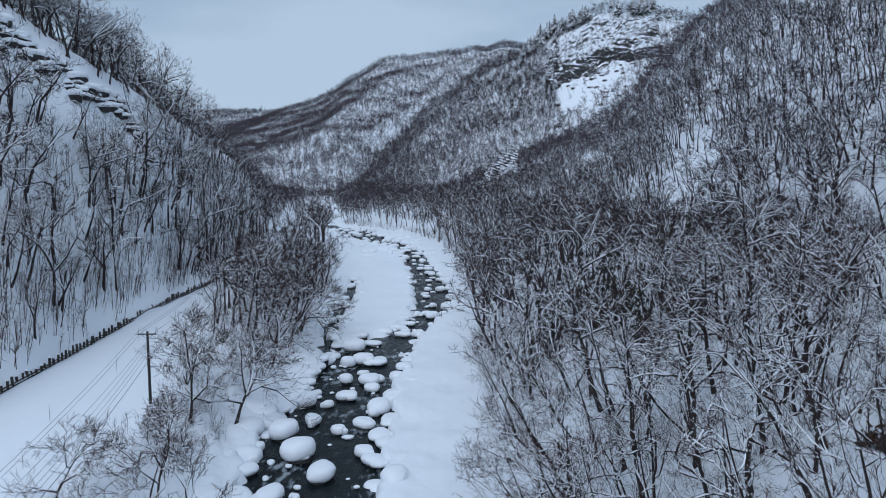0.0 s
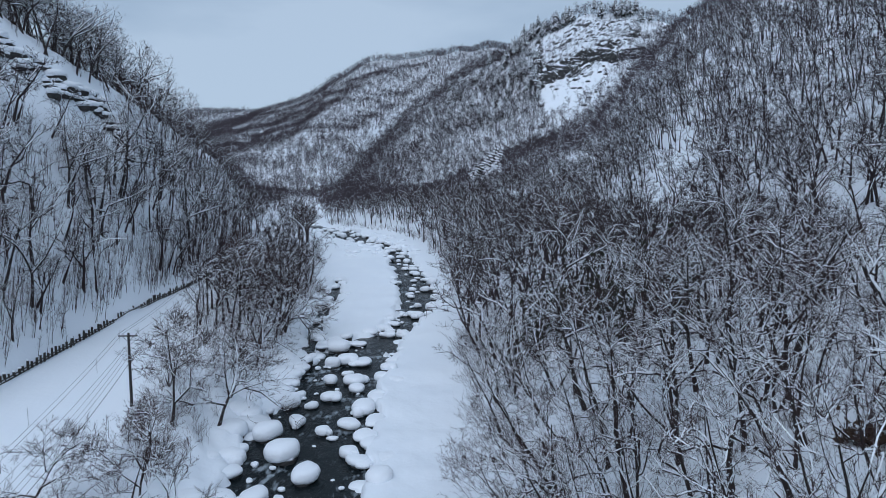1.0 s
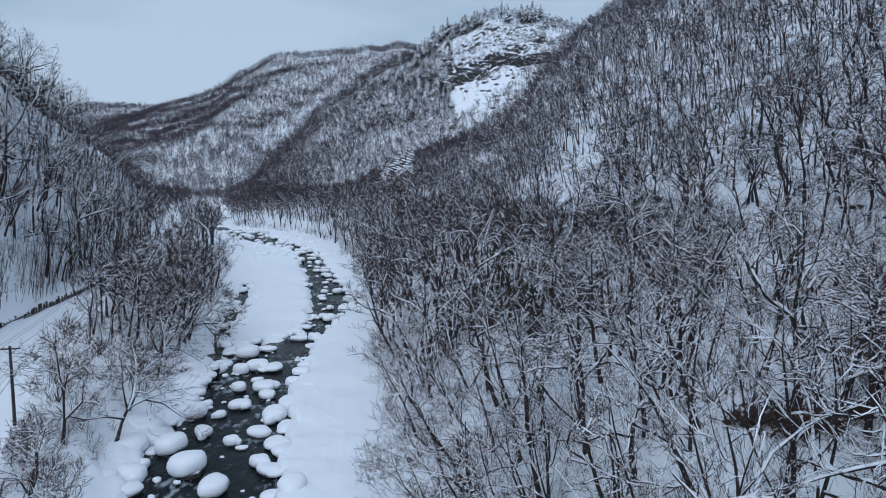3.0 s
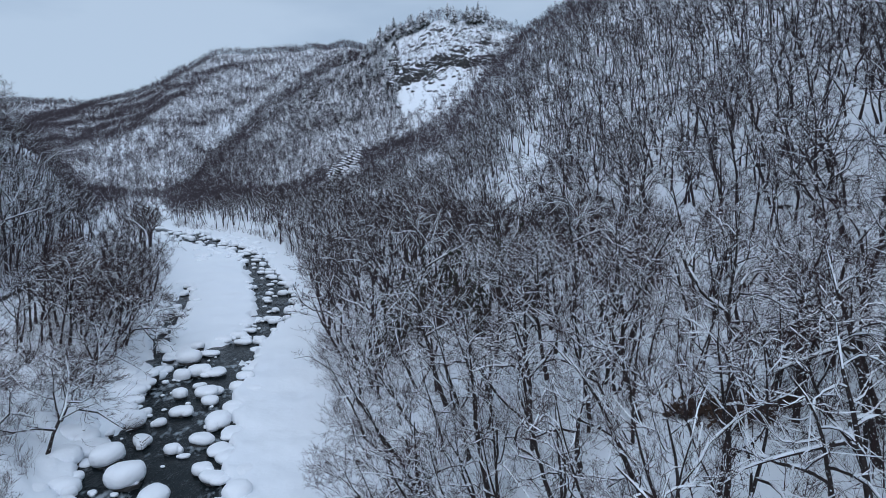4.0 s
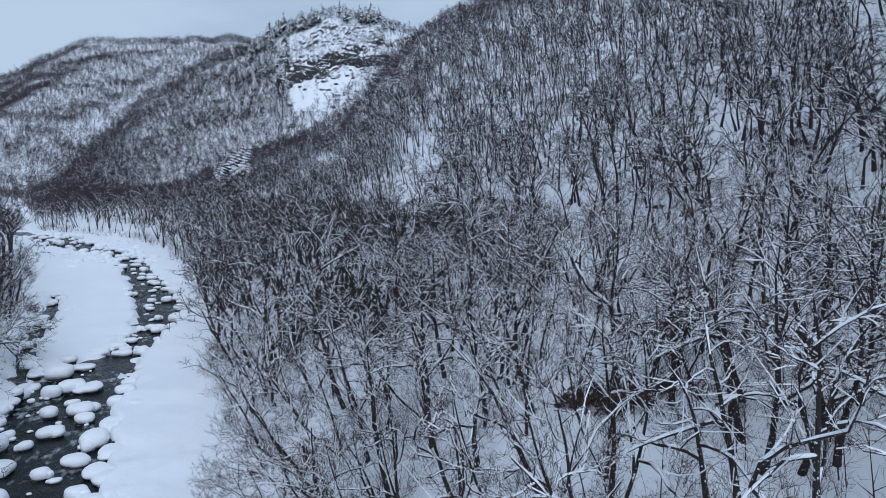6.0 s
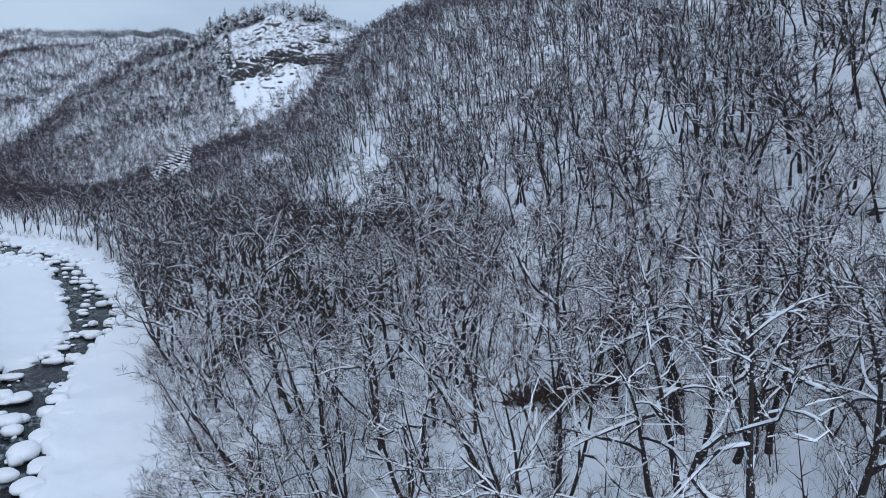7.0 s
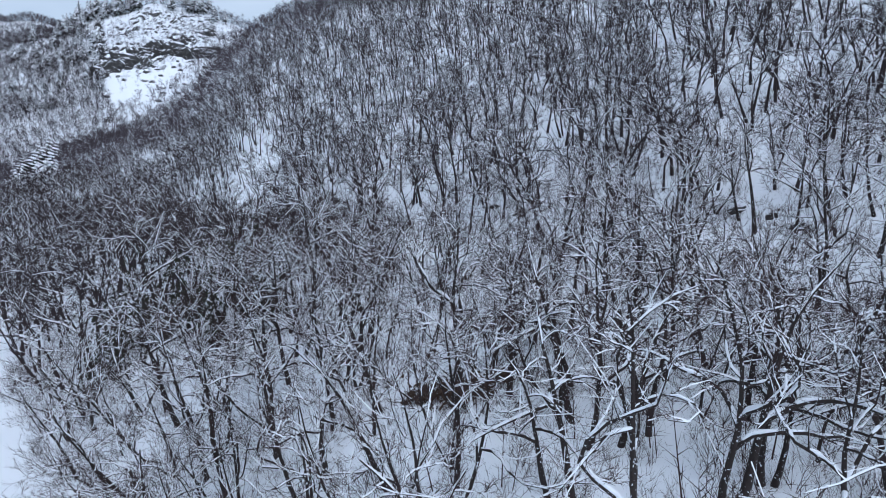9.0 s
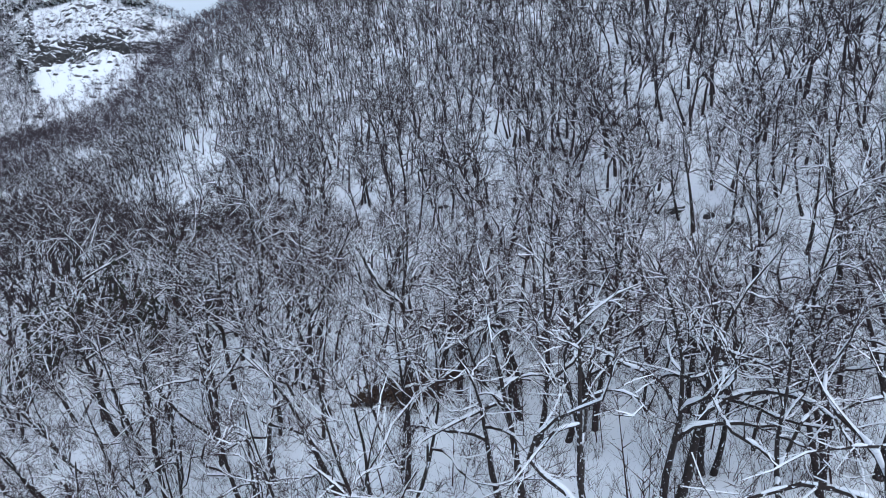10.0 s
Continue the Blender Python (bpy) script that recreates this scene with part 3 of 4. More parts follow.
# ---- ground, one sheet to the horizon ----
def build_ground():
    az = np.radians(np.concatenate([np.arange(-180, -48, 3.0), np.arange(-48, -37, 0.5), np.arange(-37, 9, 0.27), np.arange(9, 84, 0.55), np.arange(84, 180, 3.0)]))
    r, v = [0.5], 4.0
    while v < 4200:
        r.append(v)
        v *= 1.10 if v < 20 else 1.022 if v < 40 else 1.010 if v < 260 else 1.017 if v < 760 else 1.035
    r = np.array(r)
    A, R = np.meshgrid(az, r)
    x, y = R * np.sin(A), R * np.cos(A)
    z = land(x.ravel(), y.ravel()).reshape(x.shape)
    n, k = len(r), len(az)
    i, j = np.meshgrid(np.arange(n - 1), np.arange(k), indexing="ij")
    j2 = (j + 1) % k
    quads = np.stack([i * k + j, (i + 1) * k + j, (i + 1) * k + j2, i * k + j2], -1)
    h = Heap()
    h.add(np.stack([x, y, z], -1), quads.reshape(-1, 4))
    h.add([(0, 0, float(z[0].mean()))])
    h.t.append(np.stack([np.full(k, n * k), np.arange(k), (np.arange(k) + 1) % k], -1)), h.tm.append(np.zeros(k, int))
    ob = new("ground", h.mesh("ground", [GROUND], True))
    return tagged(ob, "deep snow over valley floor, road and steep hillsides", "ground", kind="structure")


def build_water():
    h = Heap()
    ys = np.concatenate([np.arange(-200, 40, 8), np.arange(40, 345, 1.2)])
    us = np.linspace(0, 1, 40)
    Y, U = np.meshgrid(ys, us, indexing="ij")
    X = (river_left(Y) - 1) * (1 - U) + (river_right(Y) + 1) * U
    Z = river_z(Y) + 0.0 * X + waves(X, Y, 2.6, 9) * 0.05 + waves(X, Y, 7, 1) * 0.05
    n, k = Y.shape
    i, j = np.meshgrid(np.arange(n - 1), np.arange(k - 1), indexing="ij")
    quads = np.stack([i * k + j, i * k + j + 1, (i + 1) * k + j + 1, (i + 1) * k + j], -1)
    h.add(np.stack([X, Y, Z], -1), quads.reshape(-1, 4))
    return tagged(new("water", h.mesh("water", [WATER], True)), "dark shallow mountain stream running between snow banks", "stream", kind="structure")


build_ground()
build_water()


# ---- distant woods ----
def build_woods():
    rng = np.random.default_rng(4)
    spec = (("hillside_woods", 1, 5, -42, 84, 79, 165, 4.5, 0.7, 1.2), ("valley_woods", 2, 5, -40, 80, 165, 330, 5.1, 0.75, 1.2),
            ("upper_woods", 3, 6, -26, 46, 330, 780, 4.55, 0.7, 1.1), ("flank_woods", 3, 5, -8, 12, 455, 705, 4.6, 0.55, 0.95), ("far_woods", 4, 6, -24, 9, 780, 1250, 2.85, 0.5, 0.85), ("horizon_woods", 4, 4, -24, -11, 1850, 2330, 7.5, 1.0, 1.6))
    for name, tier, kinds, a0, a1, r0, r1, gap, low, high in spec:
        x, y = scatter(rng, a0, a1, r0, r1, gap)
        r, az = np.hypot(x, y), np.degrees(np.arctan2(x, y))
        bare = ((az > 5) & (r > S_CREST(az) + 15) & (r < np.interp(az, (5, 11, 16, 20, 22), (470, 500, 520, 590, 620)))) | ((az > 22) & (r > S_CREST(az) + 20)) | ((az > 0) & (r > 715) & (r < 900))
        bare |= (az < -3) & (r < 100)
        bare |= (az < -17) & (r < 175) & (r < L_CREST(az) - 20) & (rng.random(len(r)) < 0.25)
        bare |= (az < -12) & (r > 175) & (r < 330) & (rng.random(len(r)) < 0.15)
        bare |= (az < -19) & (r > L_CREST(az) + 25) & (r < 600)
        ok = wooded(x, y) & ~bare
        x, y = x[ok], y[ok]
        h = Heap()
        plant(h, [wood_arrays(100 * tier + k, tier) for k in range(kinds)], x, y, rng, low, high, 0.12)
        # from tier 3 outwards the bark colour carries the air's haze
        ob = new(name, h.mesh(name, [FAR_TWIG if tier < 3 else HAZE_TWIG, SNOW]))
        tagged(ob, "bare broadleaf woods with snow on the branches", "woods", kind="stuff")


build_woods()


def build_thickets():
    rng = np.random.default_rng(8)
    for name, tall, a0, a1, r0, r1, gap, label in (("undergrowth", False, 3, 85, 24, 110, 2.4, "thin leafless undergrowth standing in deep snow"),
                                                   ("saplings", True, -43, -12, 60, 230, 2.05, "slender leafless saplings on the snowy slope")):
        x, y = scatter(rng, a0, a1, r0, r1, gap)
        ok = wooded(x, y) & ((x < 0.6 * y) | (rng.random(len(x)) < 0.9))
        if not tall:
            x2, y2 = scatter(rng, -38, -6, 40, 200, 2.2)
            ok2 = (x2 > road_edge(y2) + 1.5) & (x2 < river_left(y2) - 2.5)
            x3, y3 = scatter(rng, -14, 12, 60, 340, 2.3)
            edge = x3 - river_right(y3)
            ok3 = (edge > 3.0) & (edge < 9.0) & (y3 > 60)
            x4, y4 = scatter(rng, 38, 86, 25, 62, 3.0)
            x, y, ok = np.concatenate([x4, x]), np.concatenate([y4, y]), np.concatenate([np.ones(len(x4), bool), ok])
            x, y, ok = np.concatenate([x, x2, x3]), np.concatenate([y, y2, y3]), np.concatenate([ok, ok2, ok3])
        if tall:
            ok &= (x < fence_line(y) - 1) & ((x > fence_line(y) - 10) | (rng.random(len(x)) < 0.5))
            x6, y6 = scatter(rng, -43, -12, 60, 190, 2.1)
            bank = (x6 < fence_line(y6) - 0.7) & (x6 > fence_line(y6) - 6)
            x, y, ok = np.concatenate([x, x6]), np.concatenate([y, y6]), np.concatenate([ok, bank])
            x5, y5 = scatter(rng, 30, 87, 25, 64, 5.5)
            x, y, ok = np.concatenate([x, x5]), np.concatenate([y, y5]), np.concatenate([ok, wooded(x5, y5)])
        h = Heap()
        plant(h, [thicket_arrays(70 + k, tall) for k in range(5)], x[ok], y[ok], rng, 0.7, 1.2, 0.1)
        tagged(new(name, h.mesh(name, [TWIG])), label, "undergrowth", kind="stuff")


build_thickets()


# ---- single trees ----
def tilt_to_slope(x, y, amount):
    z = ground_at(x, y)
    gx, gy = ground_at(x + 2, y) - z, ground_at(x, y + 2) - z
    s = math.hypot(gx, gy) + 1e-6
    k = amount * min(s, 1.5) / s
    return Vector((-gx * k, -gy * k, 1)).normalized(), z


def stand(tree, x, y, turn, size, lean):
    up, z = tilt_to_slope(x, y, lean)
    q = Vector((0, 0, 1)).rotation_difference(up) @ Euler((0, 0, turn)).to_quaternion()
    return copy_thing(tree, Matrix.LocRotScale((x, y, z), q, (size, size, size * 1.05)))


def build_trees():
    rng = np.random.default_rng(12)
    near = [dict(height=14, limbs=8, branches=6, twigs=6, fine=5, spread=0.95, lift=0.03), dict(height=13, limbs=7, branches=6, twigs=6, fine=5, lean=0.25, low=0.25, spread=1.05, lift=0.02),
            dict(height=13, limbs=5, branches=5, twigs=6, fine=5, stems=2, girth=0.0145, spread=0.9, lift=0.03), dict(height=16, limbs=8, branches=6, twigs=6, fine=5, low=0.4, spread=0.85, lift=0.04),
            dict(height=12, limbs=5, branches=5, twigs=6, fine=5, stems=2, girth=0.0135, spread=1.05, lift=0.02), dict(height=14, limbs=9, branches=5, twigs=6, fine=5, spread=1.0, low=0.32, lift=0.03)]
    mid = [dict(height=15, limbs=8, branches=6, twigs=4, fine=3, low=0.4, spread=0.95), dict(height=13, limbs=7, branches=6, twigs=4, fine=3, low=0.36, spread=1.0),
           dict(height=13, limbs=5, branches=5, twigs=4, fine=3, stems=2, spread=0.9), dict(height=16, limbs=8, branches=5, twigs=4, fine=3, low=0.45, spread=0.9), dict(height=12, limbs=7, branches=6, twigs=4, fine=3, spread=1.05)]
    strip = [dict(height=10, limbs=11, branches=8, twigs=6, fine=5, lean=0.02, low=0.22, spread=1.15, lift=0.06), dict(height=11, limbs=10, branches=8, twigs=6, fine=5, low=0.25, spread=1.1, lean=0.3),
             dict(height=10, limbs=5, branches=7, twigs=6, fine=5, stems=3, spread=1.0)]
    for kind in near + mid + strip:
        kind["reach"], kind["bend"] = 1.35, 0.27
    text = "bare dark-barked broadleaf tree with snow along its branches"
    protos = [[make_tree(tree_meshes(40 + k, d == 0, **s), text, "bare trees of the valley sides") for k, s in enumerate(kinds)] for d, kinds in enumerate((near, mid, strip))]
    spots = []
    for d, area in ((0, (6, 33, 26, 56, 3.5)), (0, (33, 88, 25.0, 56, 4.5)), (1, (0, 86, 56, 79, 4.9)), (1, (-44, -4, 50, 104, 5.5)), (2, (-42, -18, 88, 205, 9.2))):
        x, y = scatter(rng, *area)
        ok = wooded(x, y) & ~((x < -18) & (x > -34) & (y < 118))
        spots += [(a, b, d) for a, b in zip(x[ok], y[ok])]
    for x, y, d in spots:
        kinds, big = protos[min(d, 1)], 1.45 if d == 2 else 1.0
        if d > 1 and x > float(fence_line(y)) - 4:
            continue
        bank = 0.04 if d > 1 else 0.32 if 0 < x - float(river_right(y)) < 9 else 0.12
        tall = d == 0 and x > 0.65 * y
        stand(kinds[int(rng.choice((0, 3, 3, 5, 2))) if tall else int(rng.integers(0, len(kinds)))], x, y, rng.uniform(0, 6.28), big * rng.uniform(0.75, 1.1), bank)
    # the strip between road and river: a few single trees
    for x, y, k, size, lean in ((-27.0, 63.2, 0, 1.15, 0.0), (-23.6, 67.9, 1, 1.25, 0.9), (-22.8, 46.5, 2, 1.1, 0.3), (-30.0, 45.0, 1, 0.8, 0.0), (-30.5, 97.6, 0, 1.5, 0.0), 
                                (-26.5, 94.4, 2, 1.2, 0.1), (-25.0, 76.0, 2, 1.0, 0.2), (-31.0, 72.3, 2, 0.6, 0.0), (-25.5, 104.0, 1, 1.3, 0.7), 
                                (-31.5, 108.0, 2, 1.1, 0.2), (-27.0, 113.0, 1, 1.3, 0.6), (-33.0, 90.0, 2, 0.7, 0.0), (-26.0, 54.5, 2, 0.7, 0.0), (-24.5, 86.0, 1, 1.1, 0.6), (-34.5, 114.0, 0, 1.3, 0.0)):
        stand(protos[2][k], x, y, rng.uniform(0, 6.28), size, lean)
    # full crowns on the brow above the rocky rib
    for k in range(64):
        az = -39.5 + 19.5 * (k + rng.uniform(-0.4, 0.4)) / 63
        r = float(L_CREST(az)) + rng.uniform(-3, 12)
        x, y = r * math.sin(math.radians(az)), r * math.cos(math.radians(az))
        stand(protos[1][k % 5], x, y, rng.uniform(0, 6.28), rng.uniform(1.0, 1.45), 0.0)
    # the patterns themselves stand in the wood behind
    for d, kinds in enumerate(protos):
        for k, tree in enumerate(kinds):
            x, y = 60 + 7 * k, -40 - 9 * d
            tree.location = (x, y, ground_at(x, y))


build_trees()


# ---- boulders in the stream ----
def lathe(heap, rings, n, rng, rough, sx=1.0, sy=1.0):
    """A lumpy round form from (radius, height) rings, closed at the top."""
    a = np.arange(n) * 2 * math.pi / n
    ph = rng.uniform(0, 6.28, 4)
    wob = 1 + rough * (np.sin(2 * a + ph[0]) + 0.7 * np.sin(3 * a + ph[1]) + 0.4 * np.sin(5 * a + ph[2]))
    pts = []
    for k, (r, z) in enumerate(rings):
        w = wob if r > 0.3 else 1 + (wob - 1) * r / 0.3
        pts.append(np.stack([np.cos(a) * r * w * sx, np.sin(a) * r * w * sy, np.full(n, z) + rough * 0.6 * r * np.sin(a * 2 + ph[3] + k)], -1))
    v = np.concatenate(pts)
    i, j = np.meshgrid(np.arange(len(rings) - 1), np.arange(n), indexing="ij")
    j2 = (j + 1) % n
    heap.add(v, np.stack([i * n + j, i * n + j2, (i + 1) * n + j2, (i + 1) * n + j], -1).reshape(-1, 4))


def make_boulder(seed, name="boulder"):
    rng = np.random.default_rng(seed)
    sx, sy = rng.uniform(0.85, 1.15), rng.uniform(0.8, 1.0)
    rock, cap = Heap(), Heap()
    lathe(rock, [(0.34, -0.5), (0.43, -0.2), (0.44, 0.02), (0.40, 0.16), (0.2, 0.2), (0.01, 0.21)], 10, rng, 0.07, sx, sy)
    h = rng.uniform(0.42, 0.62)
    lathe(cap, [(0.36, 0.05), (0.46, 0.08), (0.505, 0.1 + h * 0.14), (0.525, 0.1 + h * 0.38), (0.50, 0.1 + h * 0.64), (0.43, 0.1 + h * 0.84), (0.30, 0.1 + h * 0.95), (0.15, 0.1 + h * 0.99), (0.005, 0.1 + h)], 16, rng, 0.075, sx, sy)
    if seed % 3:
        a = rng.uniform(0, 6.28)
        side, f = Heap(), rng.uniform(0.5, 0.75)
        lathe(side, [(0.36 * f, 0.02), (0.48 * f, 0.06), (0.52 * f, 0.06 + h * 0.3), (0.46 * f, 0.06 + h * 0.62), (0.3 * f, 0.06 + h * 0.76), (0.01, 0.06 + h * 0.8)], 12, rng, 0.08)
        v, q, _, _, _ = side.arrays()
        cap.add(v + (0.4 * math.cos(a), 0.4 * math.sin(a), 0), q)
    ob = new(name)
    part("rock", rock.mesh("rock", [ROCK], True), ob, "dark wet stone")
    part("snow_cap", cap.mesh("snow_cap", [SNOW], True), ob, "thick rounded white snow cap")
    return tagged(ob, "dark stream boulder under a thick rounded snow cap", "boulder", "snow-capped boulders in the stream")


def build_boulders():
    rng = np.random.default_rng(21)
    kinds = [make_boulder(300 + k) for k in range(8)]
    count = [0]

    def put(x, y, w, sink=0.0):
        k = kinds[count[0] % 8]
        z = max(float(river_z(y)), ground_at(x, y) - 0.15 * w)
        m = Matrix.LocRotScale((x, y, z - sink), Euler((rng.normal(0, 0.05), rng.normal(0, 0.05), rng.uniform(0, 6.28))), (w, w * rng.uniform(0.85, 1.1), w * rng.uniform(0.5, 0.95)))
        copy_thing(k, m)
        count[0] += 1
    for x, y, w in ((-12.3, 59.2, 3.1), (-16.3, 55.2, 2.8), (-12.4, 69.6, 1.7), (-9.6, 71.3, 2.8), (-11.0, 68.1, 1.2), (-13.1, 80.3, 2.6), (-14.1, 86.5, 2.4), (-10.7, 86.4, 3.2),
                    (-10.0, 83.3, 2.2), (-7.0, 80.2, 3.0), (-8.2, 75.9, 3.2), (-12.1, 89.8, 2.1), (-10.5, 95.0, 3.2), (-12.8, 95.4, 3.0), (-14.9, 93.9, 2.6), (-18.0, 101.4, 1.9),
                    (-15.2, 102.4, 3.8), (-12.3, 105.2, 2.8), (-15.6, 63.6, 3.4), (-18.5, 68.8, 3.7), (-16.0, 72.5, 2.3), (-17.4, 81.2, 1.7), (-17.9, 78.0, 3.0), (-15.0, 77.5, 1.6),
                    (-4.8, 57.2, 2.7), (-7.5, 62.2, 2.5), (-8.7, 64.0, 2.1), (-7.3, 68.2, 3.0), (-6.4, 72.8, 2.7), (-6.0, 89.9, 2.3)):
        put(x, y, w)
    # small stones in the water and snowy lumps along both banks
    for _ in range(34):
        y = rng.uniform(54, 104)
        put(rng.uniform(float(stream_left(y)) + 1, float(stream_right(y)) - 1), y, rng.uniform(0.35, 0.9))
    for _ in range(40):
        y = rng.uniform(54, 128)
        left = rng.random() < 0.5
        e = float(stream_left(y)) - rng.uniform(-0.5, 1.6) if left else float(stream_right(y)) + rng.uniform(-1.0, 2.2)
        put(e, y, rng.uniform(0.9, 3.0), 0.25 if left else 0.55)
    for _ in range(26):
        y = rng.uniform(54, 112)
        put(float(stream_left(y)) - rng.uniform(0.2, 4.5), y, rng.uniform(2.4, 4.6), 0.7)
    for _ in range(100):
        y = 110 + 190 * rng.random() ** 1.2
        a, b = float(stream_left(y)), float(stream_right(y))
        t = rng.uniform(-0.15, 1.12)
        put(a + (b - a) * t, y, rng.uniform(0.8, 2.6) * (1 + (y - 110) / 400))
    for _ in range(90):
        y = rng.uniform(205, 310)
        xl, xr = float(river_left(y)) + 4, float(river_right(y)) - 2
        put(xl + (xr - xl) * rng.random() ** 0.8, y, rng.uniform(1.2, 3.4))
    for _ in range(26):
        y = rng.uniform(92, 170)
        put(float(side_stream(y)) + rng.normal(0, 1.6), y, rng.uniform(0.9, 2.2))
    for k, ob in enumerate(kinds):
        y = 20.0 - 6 * k
        ob.location = (-13, y, river_z(y))
    for _ in range(26):
        y = rng.uniform(290, 420)
        put(rng.uniform(float(river_left(y)) + 3, float(river_right(y)) - 3), y, rng.uniform(1.2, 3.2))


build_boulders()


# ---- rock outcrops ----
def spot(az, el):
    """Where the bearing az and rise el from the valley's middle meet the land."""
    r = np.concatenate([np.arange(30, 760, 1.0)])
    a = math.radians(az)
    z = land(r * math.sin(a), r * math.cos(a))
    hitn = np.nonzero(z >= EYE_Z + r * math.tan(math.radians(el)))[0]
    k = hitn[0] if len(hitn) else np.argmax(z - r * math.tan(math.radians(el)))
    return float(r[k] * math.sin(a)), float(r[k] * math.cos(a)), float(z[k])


def crag_mesh(seed):
    rng = np.random.default_rng(seed)
    bm = bmesh.new()
    bmesh.ops.create_icosphere(bm, subdivisions=3, radius=0.5)
    off = Vector(rng.uniform(0, 50, 3))
    for v in bm.verts:
        p = v.co.copy()
        k = 1 + 0.55 * noise.noise(p * 2.2 + off) + 0.25 * noise.noise(p * 5 + off)
        v.co = Vector((p.x * k, p.y * k, round(p.z * k * 7) / 7 * 0.8 + p.z * k * 0.2))
    me = bpy.data.meshes.new("crag")
    bm.to_mesh(me)
    bm.free()
    me.materials.append(ROCK)
    return me


def build_cliff(name, a0, a1, da, low, high, dr, step, face, craggy, label, seed):
    """A stepped rock face laid into the hillside: treads hold snow, risers are bare."""
    az = np.arange(a0, a1, da)
    t = np.linspace(0, 1, int(dr))
    A, T = np.meshgrid(az, t)
    R = low(A) * (1 - T) + high(A) * T
    x, y = R * np.sin(np.radians(A)), R * np.cos(np.radians(A))
    z = land(x.ravel(), y.ravel()).reshape(x.shape)
    n = np.array([noise.noise(Vector((p / (4 * step), q / (4 * step), seed))) + 0.6 * noise.noise(Vector((p / step, q / step, seed + 5))) for p, q in zip(x.ravel(), y.ravel())]).reshape(x.shape)
    m = np.array([noise.noise(Vector((p / (2.2 * step), q / (2.2 * step), seed + 9))) for p, q in zip(x.ravel(), y.ravel())]).reshape(x.shape)
    edge = soft(0, 0.45, T + 0.1 * m) * soft(1, 0.88, T) * soft(a0, a0 + 0.12 * (a1 - a0), A) * soft(a1, a1 - 0.12 * (a1 - a0), A + 1.2 * m)
    u = (z + n * step * 1.1) / step
    f = u - np.floor(u)
    stepped = (np.floor(u) + soft(0.62, 0.95, f)) * step - n * step * 1.1
    turb = sum(np.array([abs(noise.noise(Vector((p / (q3 * step), q / (q3 * step), seed + 2)))) for p, q in zip(x.ravel(), y.ravel())]).reshape(x.shape) * w for q3, w in ((1.6, 1.0), (0.8, 0.6), (0.42, 0.4)))
    cut = np.clip(face(A, T) + 0.9 * m * soft(0, 0.3, face(A, T)), 0, 1.1)
    out = z + (stepped - z) * cut + m * step * 0.25 * cut + (turb - 0.4) * step * craggy(A, T) + 0.15 * step - (1 - edge) * step * 0.9
    # risers jut towards the valley
    push = cut * soft(0.5, 0.9, f) * step * 0.35 * edge
    x, y = x - push * np.sin(np.radians(A)), y - push * np.cos(np.radians(A))
    k = len(az)
    i, j = np.meshgrid(np.arange(len(t) - 1), np.arange(k - 1), indexing="ij")
    h = Heap()
    h.add(np.stack([x, y, out], -1), np.stack([i * k + j, i * k + j + 1, (i + 1) * k + j + 1, (i + 1) * k + j], -1).reshape(-1, 4))
    tagged(new(name, h.mesh(name, [ROCK])), label, "cliff", kind="structure")


SCAR_LOW = knots((9.0, 610), (10.4, 560), (12, 540), (14, 548), (17, 592), (20.2, 640))
build_cliff("cliff", 9.0, 20.4, 0.085, SCAR_LOW, lambda a: 688 + 0 * a, 110, 6.5,
            lambda a, t: 0.9 * np.exp(-((t - 0.50 - 0.012 * (a - 14)) / 0.06) ** 2) + 0.12 * soft(0.58, 0.7, t) + 0.25 * soft(11.0, 9.6, a),
            lambda a, t: 0.36 + 1.1 * np.exp(-((t - 0.47) / 0.09) ** 2) + 0.18 * soft(0.55, 0.7, t) + 0.5 * soft(11.2, 9.8, a),
            "snowy quarried cliff with dark overhanging rock bands", 3.0)


